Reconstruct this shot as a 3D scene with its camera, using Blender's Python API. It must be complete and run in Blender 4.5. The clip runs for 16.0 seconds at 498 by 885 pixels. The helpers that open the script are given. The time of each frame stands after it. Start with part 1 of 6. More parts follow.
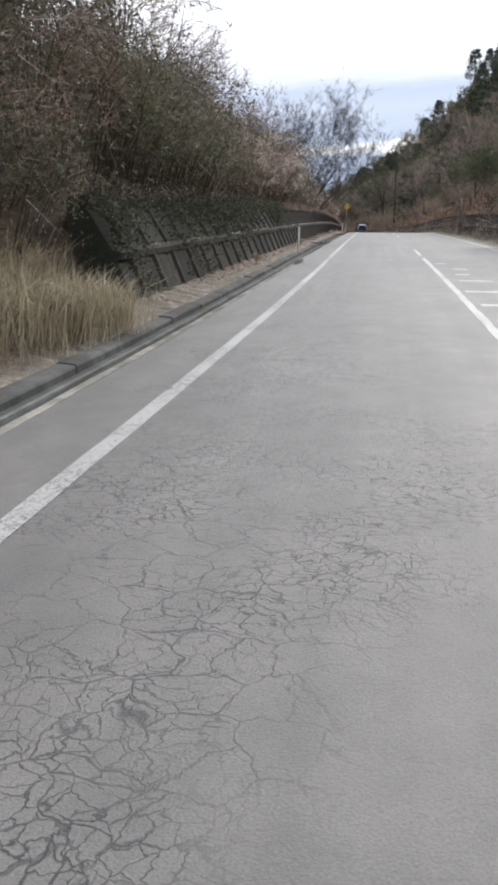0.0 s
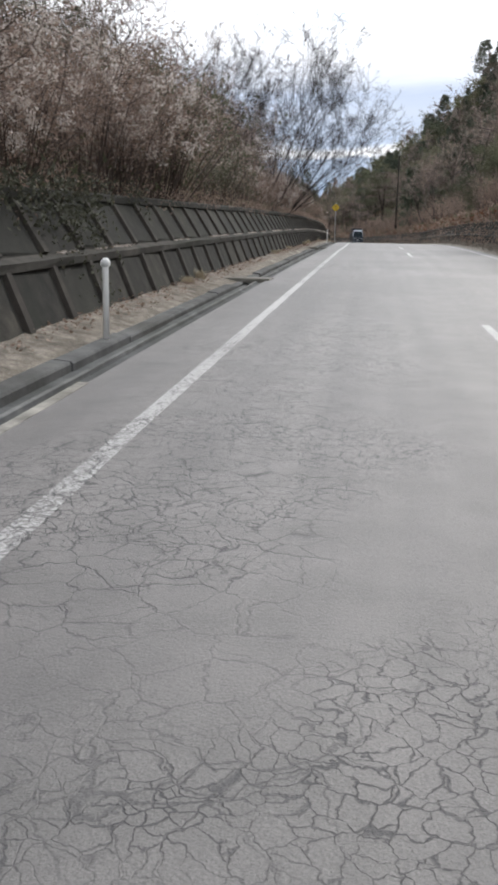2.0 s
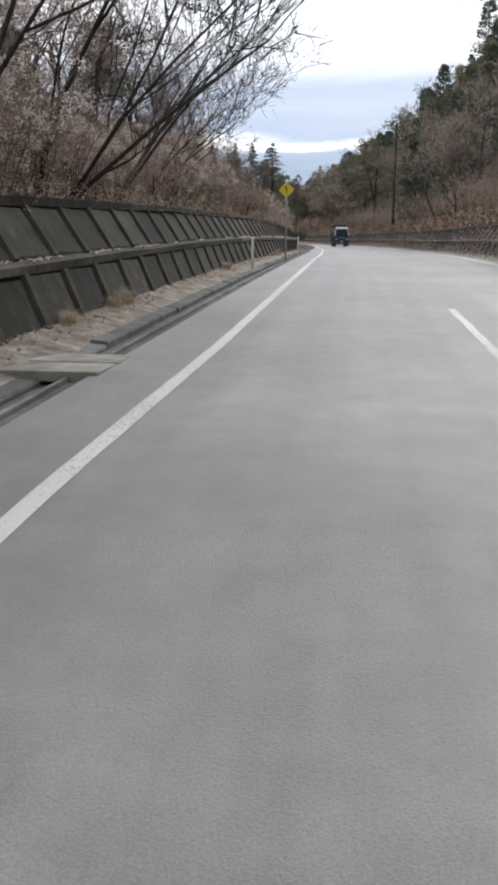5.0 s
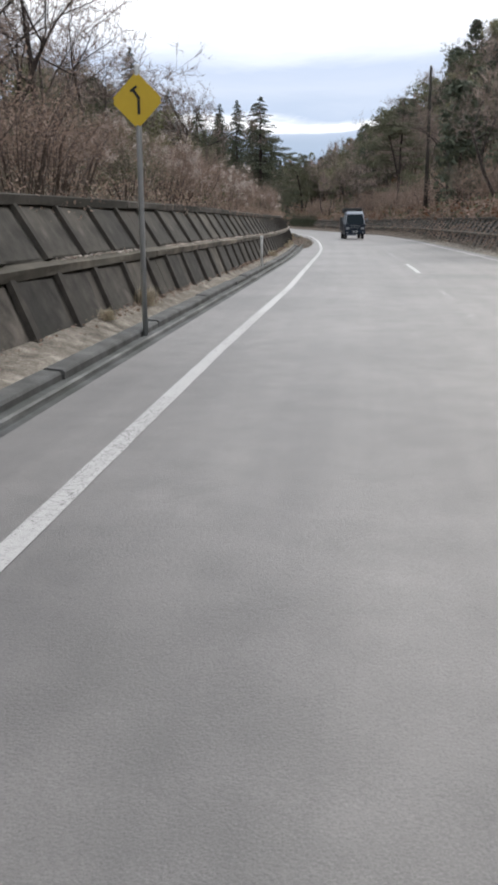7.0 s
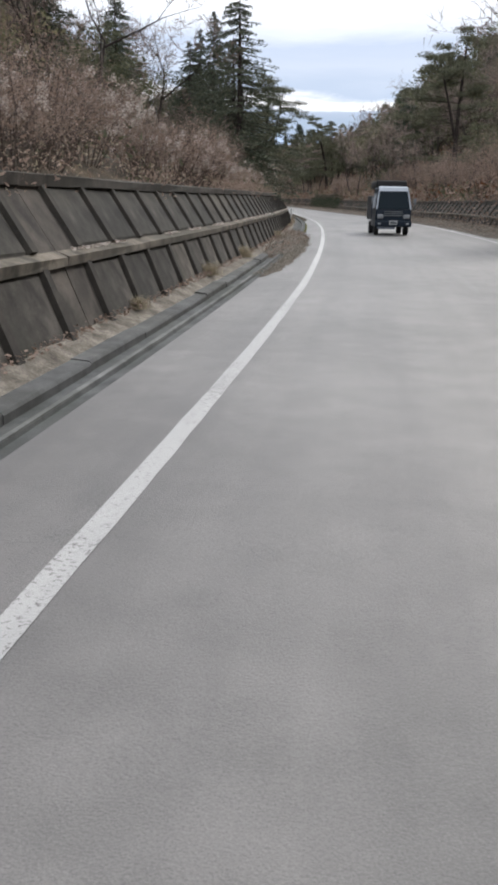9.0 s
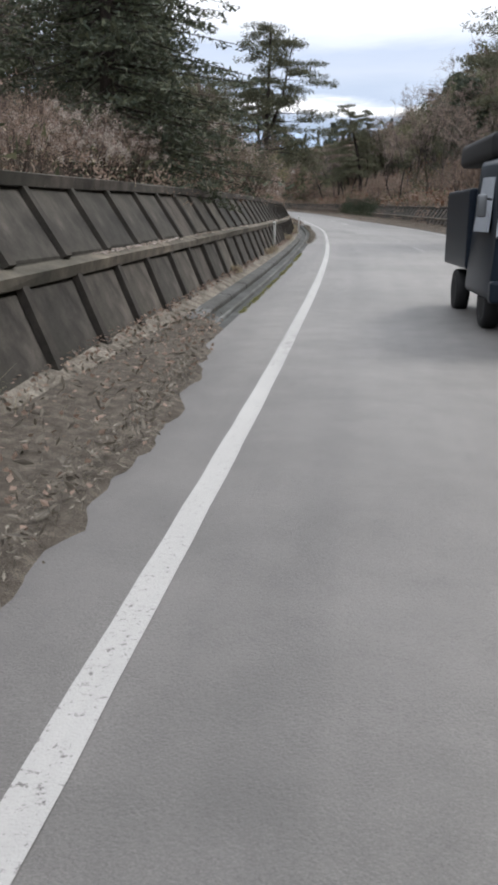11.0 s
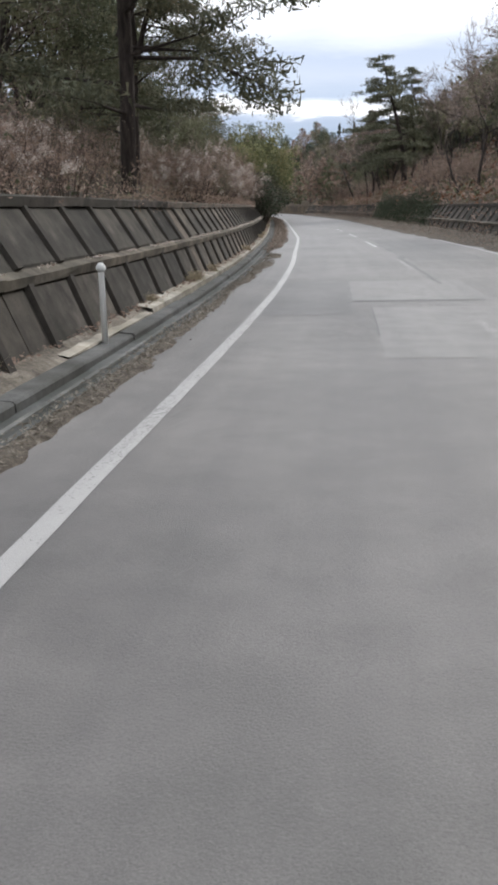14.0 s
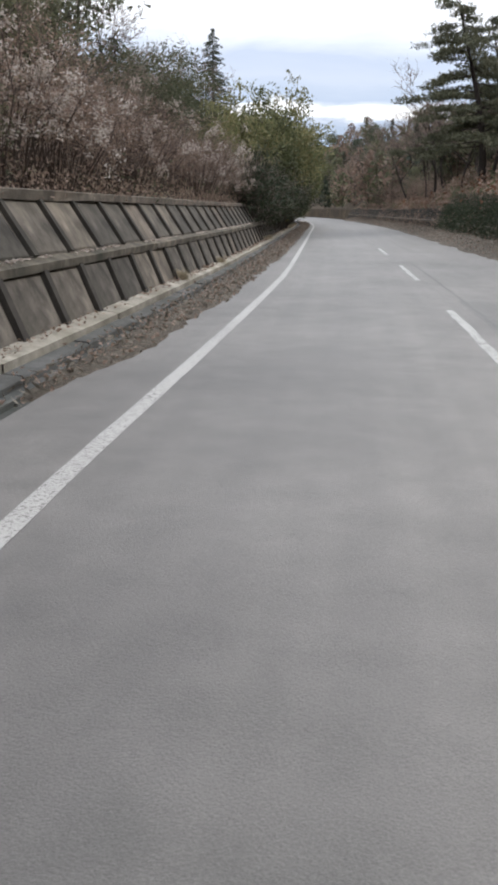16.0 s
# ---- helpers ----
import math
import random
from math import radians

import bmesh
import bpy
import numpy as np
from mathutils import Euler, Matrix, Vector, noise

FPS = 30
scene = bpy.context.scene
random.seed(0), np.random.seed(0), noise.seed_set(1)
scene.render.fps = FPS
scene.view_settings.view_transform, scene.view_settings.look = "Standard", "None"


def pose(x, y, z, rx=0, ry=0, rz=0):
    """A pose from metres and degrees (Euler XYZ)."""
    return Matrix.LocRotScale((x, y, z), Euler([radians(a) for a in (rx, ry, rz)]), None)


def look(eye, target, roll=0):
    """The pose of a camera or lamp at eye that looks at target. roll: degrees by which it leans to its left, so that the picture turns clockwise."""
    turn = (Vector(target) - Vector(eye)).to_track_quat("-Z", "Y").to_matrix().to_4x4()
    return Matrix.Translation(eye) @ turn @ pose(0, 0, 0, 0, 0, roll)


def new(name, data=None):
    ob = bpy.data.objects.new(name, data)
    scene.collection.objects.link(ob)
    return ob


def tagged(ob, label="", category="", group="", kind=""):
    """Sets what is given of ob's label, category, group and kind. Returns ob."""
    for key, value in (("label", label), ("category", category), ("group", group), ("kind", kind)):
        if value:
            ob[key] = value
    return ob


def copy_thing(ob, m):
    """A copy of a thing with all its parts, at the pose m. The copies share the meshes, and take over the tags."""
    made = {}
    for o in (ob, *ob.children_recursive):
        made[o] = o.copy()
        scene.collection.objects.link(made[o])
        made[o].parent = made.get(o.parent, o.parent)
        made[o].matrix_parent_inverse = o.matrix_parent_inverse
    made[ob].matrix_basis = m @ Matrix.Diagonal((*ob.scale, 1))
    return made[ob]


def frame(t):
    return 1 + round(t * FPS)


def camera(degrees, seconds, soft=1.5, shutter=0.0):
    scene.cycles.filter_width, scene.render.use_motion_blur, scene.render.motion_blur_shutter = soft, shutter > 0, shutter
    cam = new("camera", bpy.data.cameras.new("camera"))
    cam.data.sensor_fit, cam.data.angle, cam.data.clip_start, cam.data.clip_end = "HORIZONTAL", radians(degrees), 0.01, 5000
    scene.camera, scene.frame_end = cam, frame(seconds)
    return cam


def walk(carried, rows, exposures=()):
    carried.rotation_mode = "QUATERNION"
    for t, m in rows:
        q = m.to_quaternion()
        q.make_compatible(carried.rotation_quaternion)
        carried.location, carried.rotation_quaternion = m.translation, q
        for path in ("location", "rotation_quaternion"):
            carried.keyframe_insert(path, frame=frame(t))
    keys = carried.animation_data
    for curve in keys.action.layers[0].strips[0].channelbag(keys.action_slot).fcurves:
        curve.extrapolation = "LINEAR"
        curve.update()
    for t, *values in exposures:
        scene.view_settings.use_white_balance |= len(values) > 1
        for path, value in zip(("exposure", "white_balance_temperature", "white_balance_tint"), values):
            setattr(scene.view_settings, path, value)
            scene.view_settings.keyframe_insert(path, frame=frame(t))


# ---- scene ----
cam = camera(31.96, 16.0, soft=3.5, shutter=0.0)
PATH = [
    (0.0, look((1.66, 0.00, 1.362), (-1.425, 19.303, -2.863), 0.61)),
    (0.5, look((1.53, 6.05, 1.600), (-1.468, 25.363, -2.627), 0.62)),
    (1.0, look((1.44, 12.08, 1.864), (-1.514, 31.393, -2.424), 0.71)),
    (1.5, look((1.32, 18.11, 2.147), (-1.642, 37.443, -2.047), 1.04)),
    (2.0, look((1.21, 24.14, 2.430), (-1.790, 43.465, -1.739), 1.38)),
    (2.5, look((1.00, 30.15, 2.710), (-2.008, 49.483, -1.423), 1.06)),
    (3.0, look((0.86, 36.16, 2.988), (-2.108, 55.473, -1.289), 0.80)),
    (3.5, look((0.81, 42.19, 3.259), (-2.071, 61.515, -1.013), 0.64)),
    (4.0, look((0.76, 48.22, 3.521), (-2.138, 67.567, -0.654), 0.02)),
    (4.5, look((0.63, 54.26, 3.775), (-2.225, 73.591, -0.503), 0.10)),
    (5.0, look((0.51, 60.31, 4.020), (-2.365, 79.635, -0.263), 0.33)),
    (5.2, look((0.46, 62.75, 4.116), (-2.495, 82.056, -0.189), 0.20)),
    (5.7, look((0.28, 69.00, 4.356), (-2.736, 88.282, -0.001), 0.08)),
    (6.2, look((0.09, 75.47, 4.594), (-3.020, 94.720, 0.168), -0.05)),
    (6.7, look((-0.13, 82.16, 4.812), (-3.362, 101.360, 0.258), -0.18)),
    (7.3, look((-0.45, 90.47, 5.032), (-3.870, 109.608, 0.320), -0.34)),
    (7.5, look((-0.57, 93.32, 5.094), (-4.124, 112.421, 0.362), -0.36)),
    (8.0, look((-1.01, 100.44, 5.228), (-4.787, 119.475, 0.396), -0.23)),
    (8.5, look((-1.47, 107.51, 5.333), (-5.263, 126.527, 0.421), 0.24)),
    (9.0, look((-1.97, 114.54, 5.412), (-5.820, 133.493, 0.304), 0.87)),
    (9.2, look((-2.18, 117.34, 5.441), (-6.099, 136.284, 0.352), 0.84)),
    (9.5, look((-2.52, 121.53, 5.490), (-6.547, 140.453, 0.430), 0.78)),
    (10.0, look((-3.14, 128.46, 5.585), (-7.374, 147.356, 0.574), 0.69)),
    (10.4, look((-3.69, 133.96, 5.674), (-8.097, 152.826, 0.701), 0.61)),
    (10.8, look((-4.28, 139.41, 5.768), (-8.869, 158.227, 0.788), 0.54)),
    (11.3, look((-5.09, 146.14, 5.882), (-9.898, 164.897, 0.894), 0.44)),
    (11.5, look((-5.38, 148.81, 5.927), (-10.204, 167.580, 0.990), 0.31)),
    (12.0, look((-6.124, 155.434, 6.037), (-10.994, 174.149, 0.945), -0.23)),
    (12.5, look((-6.908, 161.975, 6.133), (-11.898, 180.672, 1.095), -0.61)),
    (13.0, look((-7.542, 168.467, 6.211), (-12.723, 187.122, 1.177), -0.85)),
    (13.5, look((-8.48, 174.89, 6.273), (-13.868, 193.531, 1.417), -1.00)),
    (14.0, look((-9.45, 181.25, 6.335), (-15.206, 199.771, 1.453), -1.22)),
    (14.5, look((-10.45, 187.56, 6.405), (-16.429, 205.996, 1.487), -0.89)),
    (15.0, look((-11.56, 193.80, 6.483), (-17.681, 212.191, 1.568), 0.15)),
    (15.5, look((-12.84, 199.95, 6.569), (-19.249, 218.241, 1.619), 0.09)),
    (16.0, look((-14.14, 206.06, 6.663), (-20.810, 224.282, 1.836), 0.17)),
]
walk(cam, PATH, [(0.0, 0.29, 6400, 10), (16.0, 0.29, 6400, 10)])
BENDS = [0.16, 0.11, 0.05, -0.00, 0.02, 0.01, 0.02, 0.06, 0.10, 0.07, 0.12, 0.16, 0.17, 0.18, 0.17, 0.14, 0.19, 0.24, 0.18, 0.14, 0.08, 0.02, -0.00, 0.02, 0.09, 0.20, 0.31, 0.42, 0.52, 0.59, 0.65, 0.70, 0.73, 0.76, 0.78, 0.80]
GRADES = [0.033, 0.047, 0.046, 0.041, 0.036, 0.020, 0.010, 0.017, 0.016, 0.009, 0.013, 0.017, 0.018, 0.021, 0.015, 0.016, 0.021, 0.024, 0.023, 0.021, 0.020, 0.019]

# ---------------------------------------------------------------- world and light
world = bpy.data.worlds.new("sky")
scene.world = world
world.use_nodes = True
wn, wl = world.node_tree.nodes, world.node_tree.links
wn.clear()
SUN_EL, SUN_ROT = 38.0, 22.0


def wnode(kind, **kw):
    n = wn.new(kind)
    for k, v in kw.items():
        n.inputs[k].default_value = v
    return n


sky = wn.new("ShaderNodeTexSky")
sky.sky_type = "NISHITA"
sky.sun_disc = False
sky.sun_elevation, sky.sun_rotation = radians(SUN_EL), radians(SUN_ROT)
coord = wn.new("ShaderNodeTexCoord")
sep = wn.new("ShaderNodeSeparateXYZ")
wl.new(coord.outputs["Generated"], sep.inputs[0])
# cloud streaks: noise stretched along the horizon
stretch = wn.new("ShaderNodeMapping")
stretch.inputs["Scale"].default_value = (1.6, 1.6, 9.0)
wl.new(coord.outputs["Generated"], stretch.inputs[0])
cloud = wnode("ShaderNodeTexNoise", Scale=2.6, Detail=7.0, Roughness=0.6, Distortion=0.3)
wl.new(stretch.outputs[0], cloud.inputs["Vector"])


def wmath(op, a, b, c=None, clamp=False):
    n = wn.new("ShaderNodeMath")
    n.operation, n.use_clamp = op, clamp
    for i, v in enumerate((a, b) if c is None else (a, b, c)):
        if isinstance(v, (int, float)):
            n.inputs[i].default_value = v
        else:
            wl.new(v, n.inputs[i])
    return n.outputs[0]


# elevation (sine) shifted a little by the clouds' edges
lift = wmath("MULTIPLY_ADD", cloud.outputs["Fac"], 0.07, -0.035)
elev = wmath("ADD", sep.outputs["Z"], lift)
ramp = wn.new("ShaderNodeValToRGB")
cr = ramp.color_ramp
cr.elements[0].position, cr.elements[0].color = 0.0, (0.36, 0.43, 0.56, 1)
cr.elements[1].position, cr.elements[1].color = 1.0, (1.9, 1.95, 2.05, 1)
for pos, col in ((0.085, (0.40, 0.49, 0.62)), (0.109, (0.49, 0.57, 0.71)), (0.115, (1.15, 1.15, 1.16)), (0.120, (1.12, 1.12, 1.14)), (0.127, (0.51, 0.60, 0.75)), (0.150, (0.62, 0.69, 0.82)),
                 (0.172, (0.57, 0.65, 0.80)), (0.218, (1.10, 1.11, 1.15)), (0.30, (1.35, 1.36, 1.4)), (0.5, (1.75, 1.78, 1.85))):
    e = cr.elements.new(pos)
    e.color = (*col, 1)
wl.new(elev, ramp.inputs[0])
# thin blue openings between the clouds
gap = wn.new("ShaderNodeMapRange")
gap.inputs["From Min"].default_value, gap.inputs["From Max"].default_value = 0.47, 0.60
wl.new(cloud.outputs["Fac"], gap.inputs["Value"])
skyb = wn.new("ShaderNodeVectorMath")
skyb.operation = "SCALE"
skyb.inputs["Scale"].default_value = 0.12
wl.new(sky.outputs[0], skyb.inputs[0])
wmix = wn.new("ShaderNodeMix")
wmix.data_type = "RGBA"
high = wn.new("ShaderNodeMapRange")
high.inputs["From Min"].default_value, high.inputs["From Max"].default_value = 0.2, 0.26
wl.new(sep.outputs["Z"], high.inputs["Value"])
wl.new(wmath("MULTIPLY", wmath("MULTIPLY", gap.outputs[0], 0.55), high.outputs[0]), wmix.inputs["Factor"])
wl.new(ramp.outputs[0], wmix.inputs["A"])
wl.new(skyb.outputs[0], wmix.inputs["B"])
bg = wnode("ShaderNodeBackground", Strength=1.0)
wl.new(wmix.outputs["Result"], bg.inputs["Color"])
out = wn.new("ShaderNodeOutputWorld")
wl.new(bg.outputs[0], out.inputs[0])

sun_data = bpy.data.lights.new("sun", "SUN")
sun_data.energy, sun_data.angle, sun_data.color = 1.7, radians(12), (1.0, 0.95, 0.88)
sun = new("sun", sun_data)
sun.matrix_world = look((0, 0, 50), (0 - 50 * math.sin(radians(SUN_ROT)), 0 - 50 * math.cos(radians(SUN_ROT)), 50 - 50 * math.tan(radians(SUN_EL))))
scene.view_settings.exposure = 0.0

# ---------------------------------------------------------------- the road's line in plan and height
KNOT, GKNOT = 12.0, 20.0
S_GRID = np.arange(-40.0, 470.0, 1.0)
bend = np.interp(S_GRID, -6 + KNOT * np.arange(len(BENDS)), BENDS) / 100
bend = np.where(S_GRID > 318, np.minimum(0.9, (S_GRID - 318) * 0.02) / 100, bend)
bend = np.where(S_GRID < -6, 0.0, bend)
grade = np.interp(S_GRID, -6 + GKNOT * np.arange(len(GRADES)), GRADES)


def summed(a):
    c = np.concatenate([[0.0], np.cumsum((a[1:] + a[:-1]) / 2)])
    return c - np.interp(0.0, S_GRID, c)


HEAD = summed(bend)
ROAD_Z = summed(grade)
ROAD_X, ROAD_Y = summed(-np.sin(HEAD)), summed(np.cos(HEAD))


def head(s):
    return float(np.interp(s, S_GRID, HEAD))


def R(s, l, z=0.0):
    """Place at s metres along the road, l to the right of its left edge line, z above the road."""
    a = head(s)
    return Vector((float(np.interp(s, S_GRID, ROAD_X)) + l * math.cos(a), float(np.interp(s, S_GRID, ROAD_Y)) + l * math.sin(a),
                   float(np.interp(s, S_GRID, ROAD_Z)) + z))


def RM(s, l, z=0.0, turn=0.0, scale=1.0):
    """Pose there: x to the right of the road, y along it."""
    return Matrix.Translation(R(s, l, z)) @ Euler((0, 0, head(s) + radians(turn))).to_matrix().to_4x4() @ Matrix.Scale(scale, 4)


# ---------------------------------------------------------------- materials
def mat(name, rough=0.9):
    m = bpy.data.materials.new(name)
    m.use_nodes = True
    b = m.node_tree.nodes["Principled BSDF"]
    b.inputs["Roughness"].default_value = rough
    b.inputs["Specular IOR Level"].default_value = 0.25
    return m, m.node_tree.nodes, m.node_tree.links, b


def tex(nodes, links, kind="ShaderNodeTexNoise", scale=1.0, detail=4.0, vec=None, rough=0.55, **kw):
    n = nodes.new(kind)
    n.inputs["Scale"].default_value = scale
    if "Detail" in n.inputs:
        n.inputs["Detail"].default_value = detail
    if "Roughness" in n.inputs:
        n.inputs["Roughness"].default_value = rough
    if vec is not None:
        links.new(vec, n.inputs["Vector"])
    return n


def ramp2(nodes, links, fac, stops):
    n = nodes.new("ShaderNodeValToRGB")
    el = n.color_ramp.elements
    el[0].position, el[0].color = stops[0][0], (*stops[0][1], 1)
    el[1].position, el[1].color = stops[-1][0], (*stops[-1][1], 1)
    for p, c in stops[1:-1]:
        e = el.new(p)
        e.color = (*c, 1)
    links.new(fac, n.inputs[0])
    return n.outputs[0]


def mixc(nodes, links, fac, a, b, mode="MIX"):
    n = nodes.new("ShaderNodeMix")
    n.data_type, n.blend_type = "RGBA", mode
    for key, v in (("Factor", fac), ("A", a), ("B", b)):
        if isinstance(v, (int, float)):
            n.inputs[key].default_value = v
        elif isinstance(v, tuple):
            n.inputs[key].default_value = (*v, 1)
        else:
            links.new(v, n.inputs[key])
    return n.outputs["Result"]


def mth(nodes, links, op, a, b=0.0, clamp=False):
    n = nodes.new("ShaderNodeMath")
    n.operation, n.use_clamp = op, clamp
    for i, v in enumerate((a, b)):
        if isinstance(v, (int, float)):
            n.inputs[i].default_value = v
        else:
            links.new(v, n.inputs[i])
    return n.outputs[0]


def bump(nodes, links, bsdf, height, strength=0.3, dist=0.02):
    n = nodes.new("ShaderNodeBump")
    n.inputs["Strength"].default_value, n.inputs["Distance"].default_value = strength, dist
    links.new(height, n.inputs["Height"])
    links.new(n.outputs[0], bsdf.inputs["Normal"])


def place(nodes):
    return nodes.new("ShaderNodeTexCoord").outputs["Object"]


def asphalt_material(name, base, worn, crack=1.0, paint=None, wear=0.0):
    """Old asphalt, or thermoplastic paint on it: stone grain, patchy tone, crazed cracks where a slow noise lets them."""
    m, n, l, b = mat(name, 0.54)
    b.inputs["Specular IOR Level"].default_value = 0.46
    v = place(n)
    grain = tex(n, l, scale=120, detail=4, vec=v, rough=0.7)
    slow = tex(n, l, scale=0.35, detail=5, vec=v)
    mid = tex(n, l, scale=3.0, detail=5, vec=v)
    col = ramp2(n, l, slow.outputs["Fac"], ((0.3, base), (0.7, worn)))
    stone = tex(n, l, "ShaderNodeTexVoronoi", scale=85, vec=v)
    col = mixc(n, l, 0.5, col, ramp2(n, l, stone.outputs["Distance"], ((0.12, (0.66, 0.65, 0.63)), (0.55, (0.36, 0.36, 0.37)))), "OVERLAY")
    col = mixc(n, l, 0.45, col, ramp2(n, l, grain.outputs["Fac"], ((0.3, (0.22, 0.22, 0.22)), (0.7, (0.82, 0.82, 0.82)))), "OVERLAY")
    col = mixc(n, l, 0.42, col, ramp2(n, l, mid.outputs["Fac"], ((0.3, (0.35, 0.35, 0.34)), (0.7, (0.68, 0.67, 0.66)))), "OVERLAY")
    uv = n.new("ShaderNodeUVMap")
    uv.uv_map = "road"
    su = n.new("ShaderNodeSeparateXYZ")
    l.new(uv.outputs[0], su.inputs[0])
    # the stretch before the square repairs is broken up worst
    broken = n.new("ShaderNodeMapRange")
    broken.inputs["From Min"].default_value, broken.inputs["From Max"].default_value = 4.2, 1.5
    l.new(mth(n, l, "ABSOLUTE", mth(n, l, "SUBTRACT", su.outputs["Y"], 193.0)), broken.inputs["Value"])
    if paint:
        chips = tex(n, l, scale=38, detail=6, vec=v, rough=0.7)
        hole = n.new("ShaderNodeMapRange")
        hole.inputs["From Min"].default_value, hole.inputs["From Max"].default_value = 0.60 - wear, 0.68 - wear
        l.new(mth(n, l, "ADD", chips.outputs["Fac"], mth(n, l, "MULTIPLY", mth(n, l, "SUBTRACT", slow.outputs["Fac"], 0.5), 0.35)), hole.inputs["Value"])
        pc = mixc(n, l, mid.outputs["Fac"], tuple(c * 0.82 for c in paint), paint)
        # old paint breaks into flakes along its own cracks
        fl = n.new("ShaderNodeTexVoronoi")
        fl.feature = "DISTANCE_TO_EDGE"
        fl.inputs["Scale"].default_value = 11.0
        fw = n.new("ShaderNodeVectorMath")
        fw.operation = "MULTIPLY_ADD"
        l.new(mid.outputs["Color"], fw.inputs[0])
        fw.inputs[1].default_value = (0.12, 0.12, 0.0)
        l.new(v, fw.inputs[2])
        l.new(fw.outputs[0], fl.inputs["Vector"])
        fm = n.new("ShaderNodeMapRange")
        fm.inputs["From Min"].default_value, fm.inputs["From Max"].default_value = 0.06, 0.02
        l.new(mth(n, l, "ADD", fl.outputs["Distance"], mth(n, l, "MULTIPLY", mth(n, l, "SUBTRACT", chips.outputs["Fac"], 0.47), 0.5)), fm.inputs["Value"])
        fz = tex(n, l, scale=0.22, detail=3, vec=v)
        fg = n.new("ShaderNodeMapRange")
        fg.inputs["From Min"].default_value, fg.inputs["From Max"].default_value = 0.53, 0.66
        l.new(fz.outputs["Fac"], fg.inputs["Value"])
        gone = mth(n, l, "MAXIMUM", hole.outputs[0], mth(n, l, "MULTIPLY", mth(n, l, "MULTIPLY", fm.outputs[0], mth(n, l, "MAXIMUM", fg.outputs[0], broken.outputs[0])), 0.8))
        col = mixc(n, l, gone, pc, mixc(n, l, fm.outputs[0], col, tuple(c * 0.5 for c in base)))
    # crazing: cell edges of two sizes, wobbled, thickest in the near wheel track
    track = n.new("ShaderNodeMapRange")
    track.inputs["From Min"].default_value, track.inputs["From Max"].default_value = 1.5, 0.3
    l.new(mth(n, l, "ABSOLUTE", mth(n, l, "SUBTRACT", su.outputs["X"], 0.9)), track.inputs["Value"])
    early = n.new("ShaderNodeMapRange")
    early.inputs["From Min"].default_value, early.inputs["From Max"].default_value = 62.0, 44.0
    early.inputs["To Min"].default_value = 0.2
    l.new(su.outputs["Y"], early.inputs["Value"])
    weight = mth(n, l, "SUBTRACT", mth(n, l, "MULTIPLY", mth(n, l, "MULTIPLY", track.outputs[0], early.outputs[0]), 0.165), mth(n, l, "MULTIPLY", mth(n, l, "SUBTRACT", 1.0, early.outputs[0]), 0.17))
    lane = n.new("ShaderNodeMapRange")
    lane.inputs["From Min"].default_value, lane.inputs["From Max"].default_value = 1.6, 0.6
    l.new(mth(n, l, "ABSOLUTE", mth(n, l, "SUBTRACT", su.outputs["X"], 1.9)), lane.inputs["Value"])
    weight = mth(n, l, "ADD", weight, mth(n, l, "MULTIPLY", mth(n, l, "MULTIPLY", broken.outputs[0], lane.outputs[0]), 0.30))
    streak = n.new("ShaderNodeMapping")
    streak.inputs["Scale"].default_value = (2.2, 0.045, 1.0)
    l.new(uv.outputs[0], streak.inputs[0])
    band = tex(n, l, scale=1.0, detail=4, vec=streak.outputs[0])
    col = mixc(n, l, 0.4, col, ramp2(n, l, band.outputs["Fac"], ((0.35, (0.36, 0.36, 0.365)), (0.65, (0.64, 0.635, 0.625)))), "OVERLAY")
    wob = n.new("ShaderNodeVectorMath")
    wob.operation = "MULTIPLY_ADD"
    wn_ = tex(n, l, scale=3.5, detail=5, vec=v)
    l.new(wn_.outputs["Color"], wob.inputs[0])
    wob.inputs[1].default_value = (0.30, 0.30, 0.0)
    l.new(v, wob.inputs[2])
    line = 0.0
    for scale, width in ((4.6, 0.028), (13.0, 0.052)):
        vo = n.new("ShaderNodeTexVoronoi")
        vo.feature = "DISTANCE_TO_EDGE"
        vo.inputs["Scale"].default_value = scale
        l.new(wob.outputs[0], vo.inputs["Vector"])
        mr = n.new("ShaderNodeMapRange")
        mr.inputs["From Min"].default_value, mr.inputs["From Max"].default_value = width, width * 0.25
        ragged = tex(n, l, scale=9.0, detail=5, vec=v, rough=0.7)
        l.new(mth(n, l, "ADD", vo.outputs["Distance"], mth(n, l, "MULTIPLY", mth(n, l, "SUBTRACT", ragged.outputs["Fac"], 0.46), 0.055 if scale < 6 else 0.13)), mr.inputs["Value"])
        gate = n.new("ShaderNodeMapRange")
        gate.inputs["From Min"].default_value, gate.inputs["From Max"].default_value = (0.58, 0.72) if scale < 6 else (0.55, 0.68)
        zone = tex(n, l, scale=0.35 if scale < 6 else 0.7, detail=4, vec=v)
        l.new(mth(n, l, "ADD", zone.outputs["Fac"], weight), gate.inputs["Value"])
        line = mth(n, l, "MAXIMUM", line, mth(n, l, "MULTIPLY", mr.outputs[0], gate.outputs[0]))
    line = mth(n, l, "MULTIPLY", line, crack)
    col = mixc(n, l, mth(n, l, "MULTIPLY", line, 0.88), col, (0.018, 0.018, 0.020))
    l.new(col, b.inputs["Base Color"])
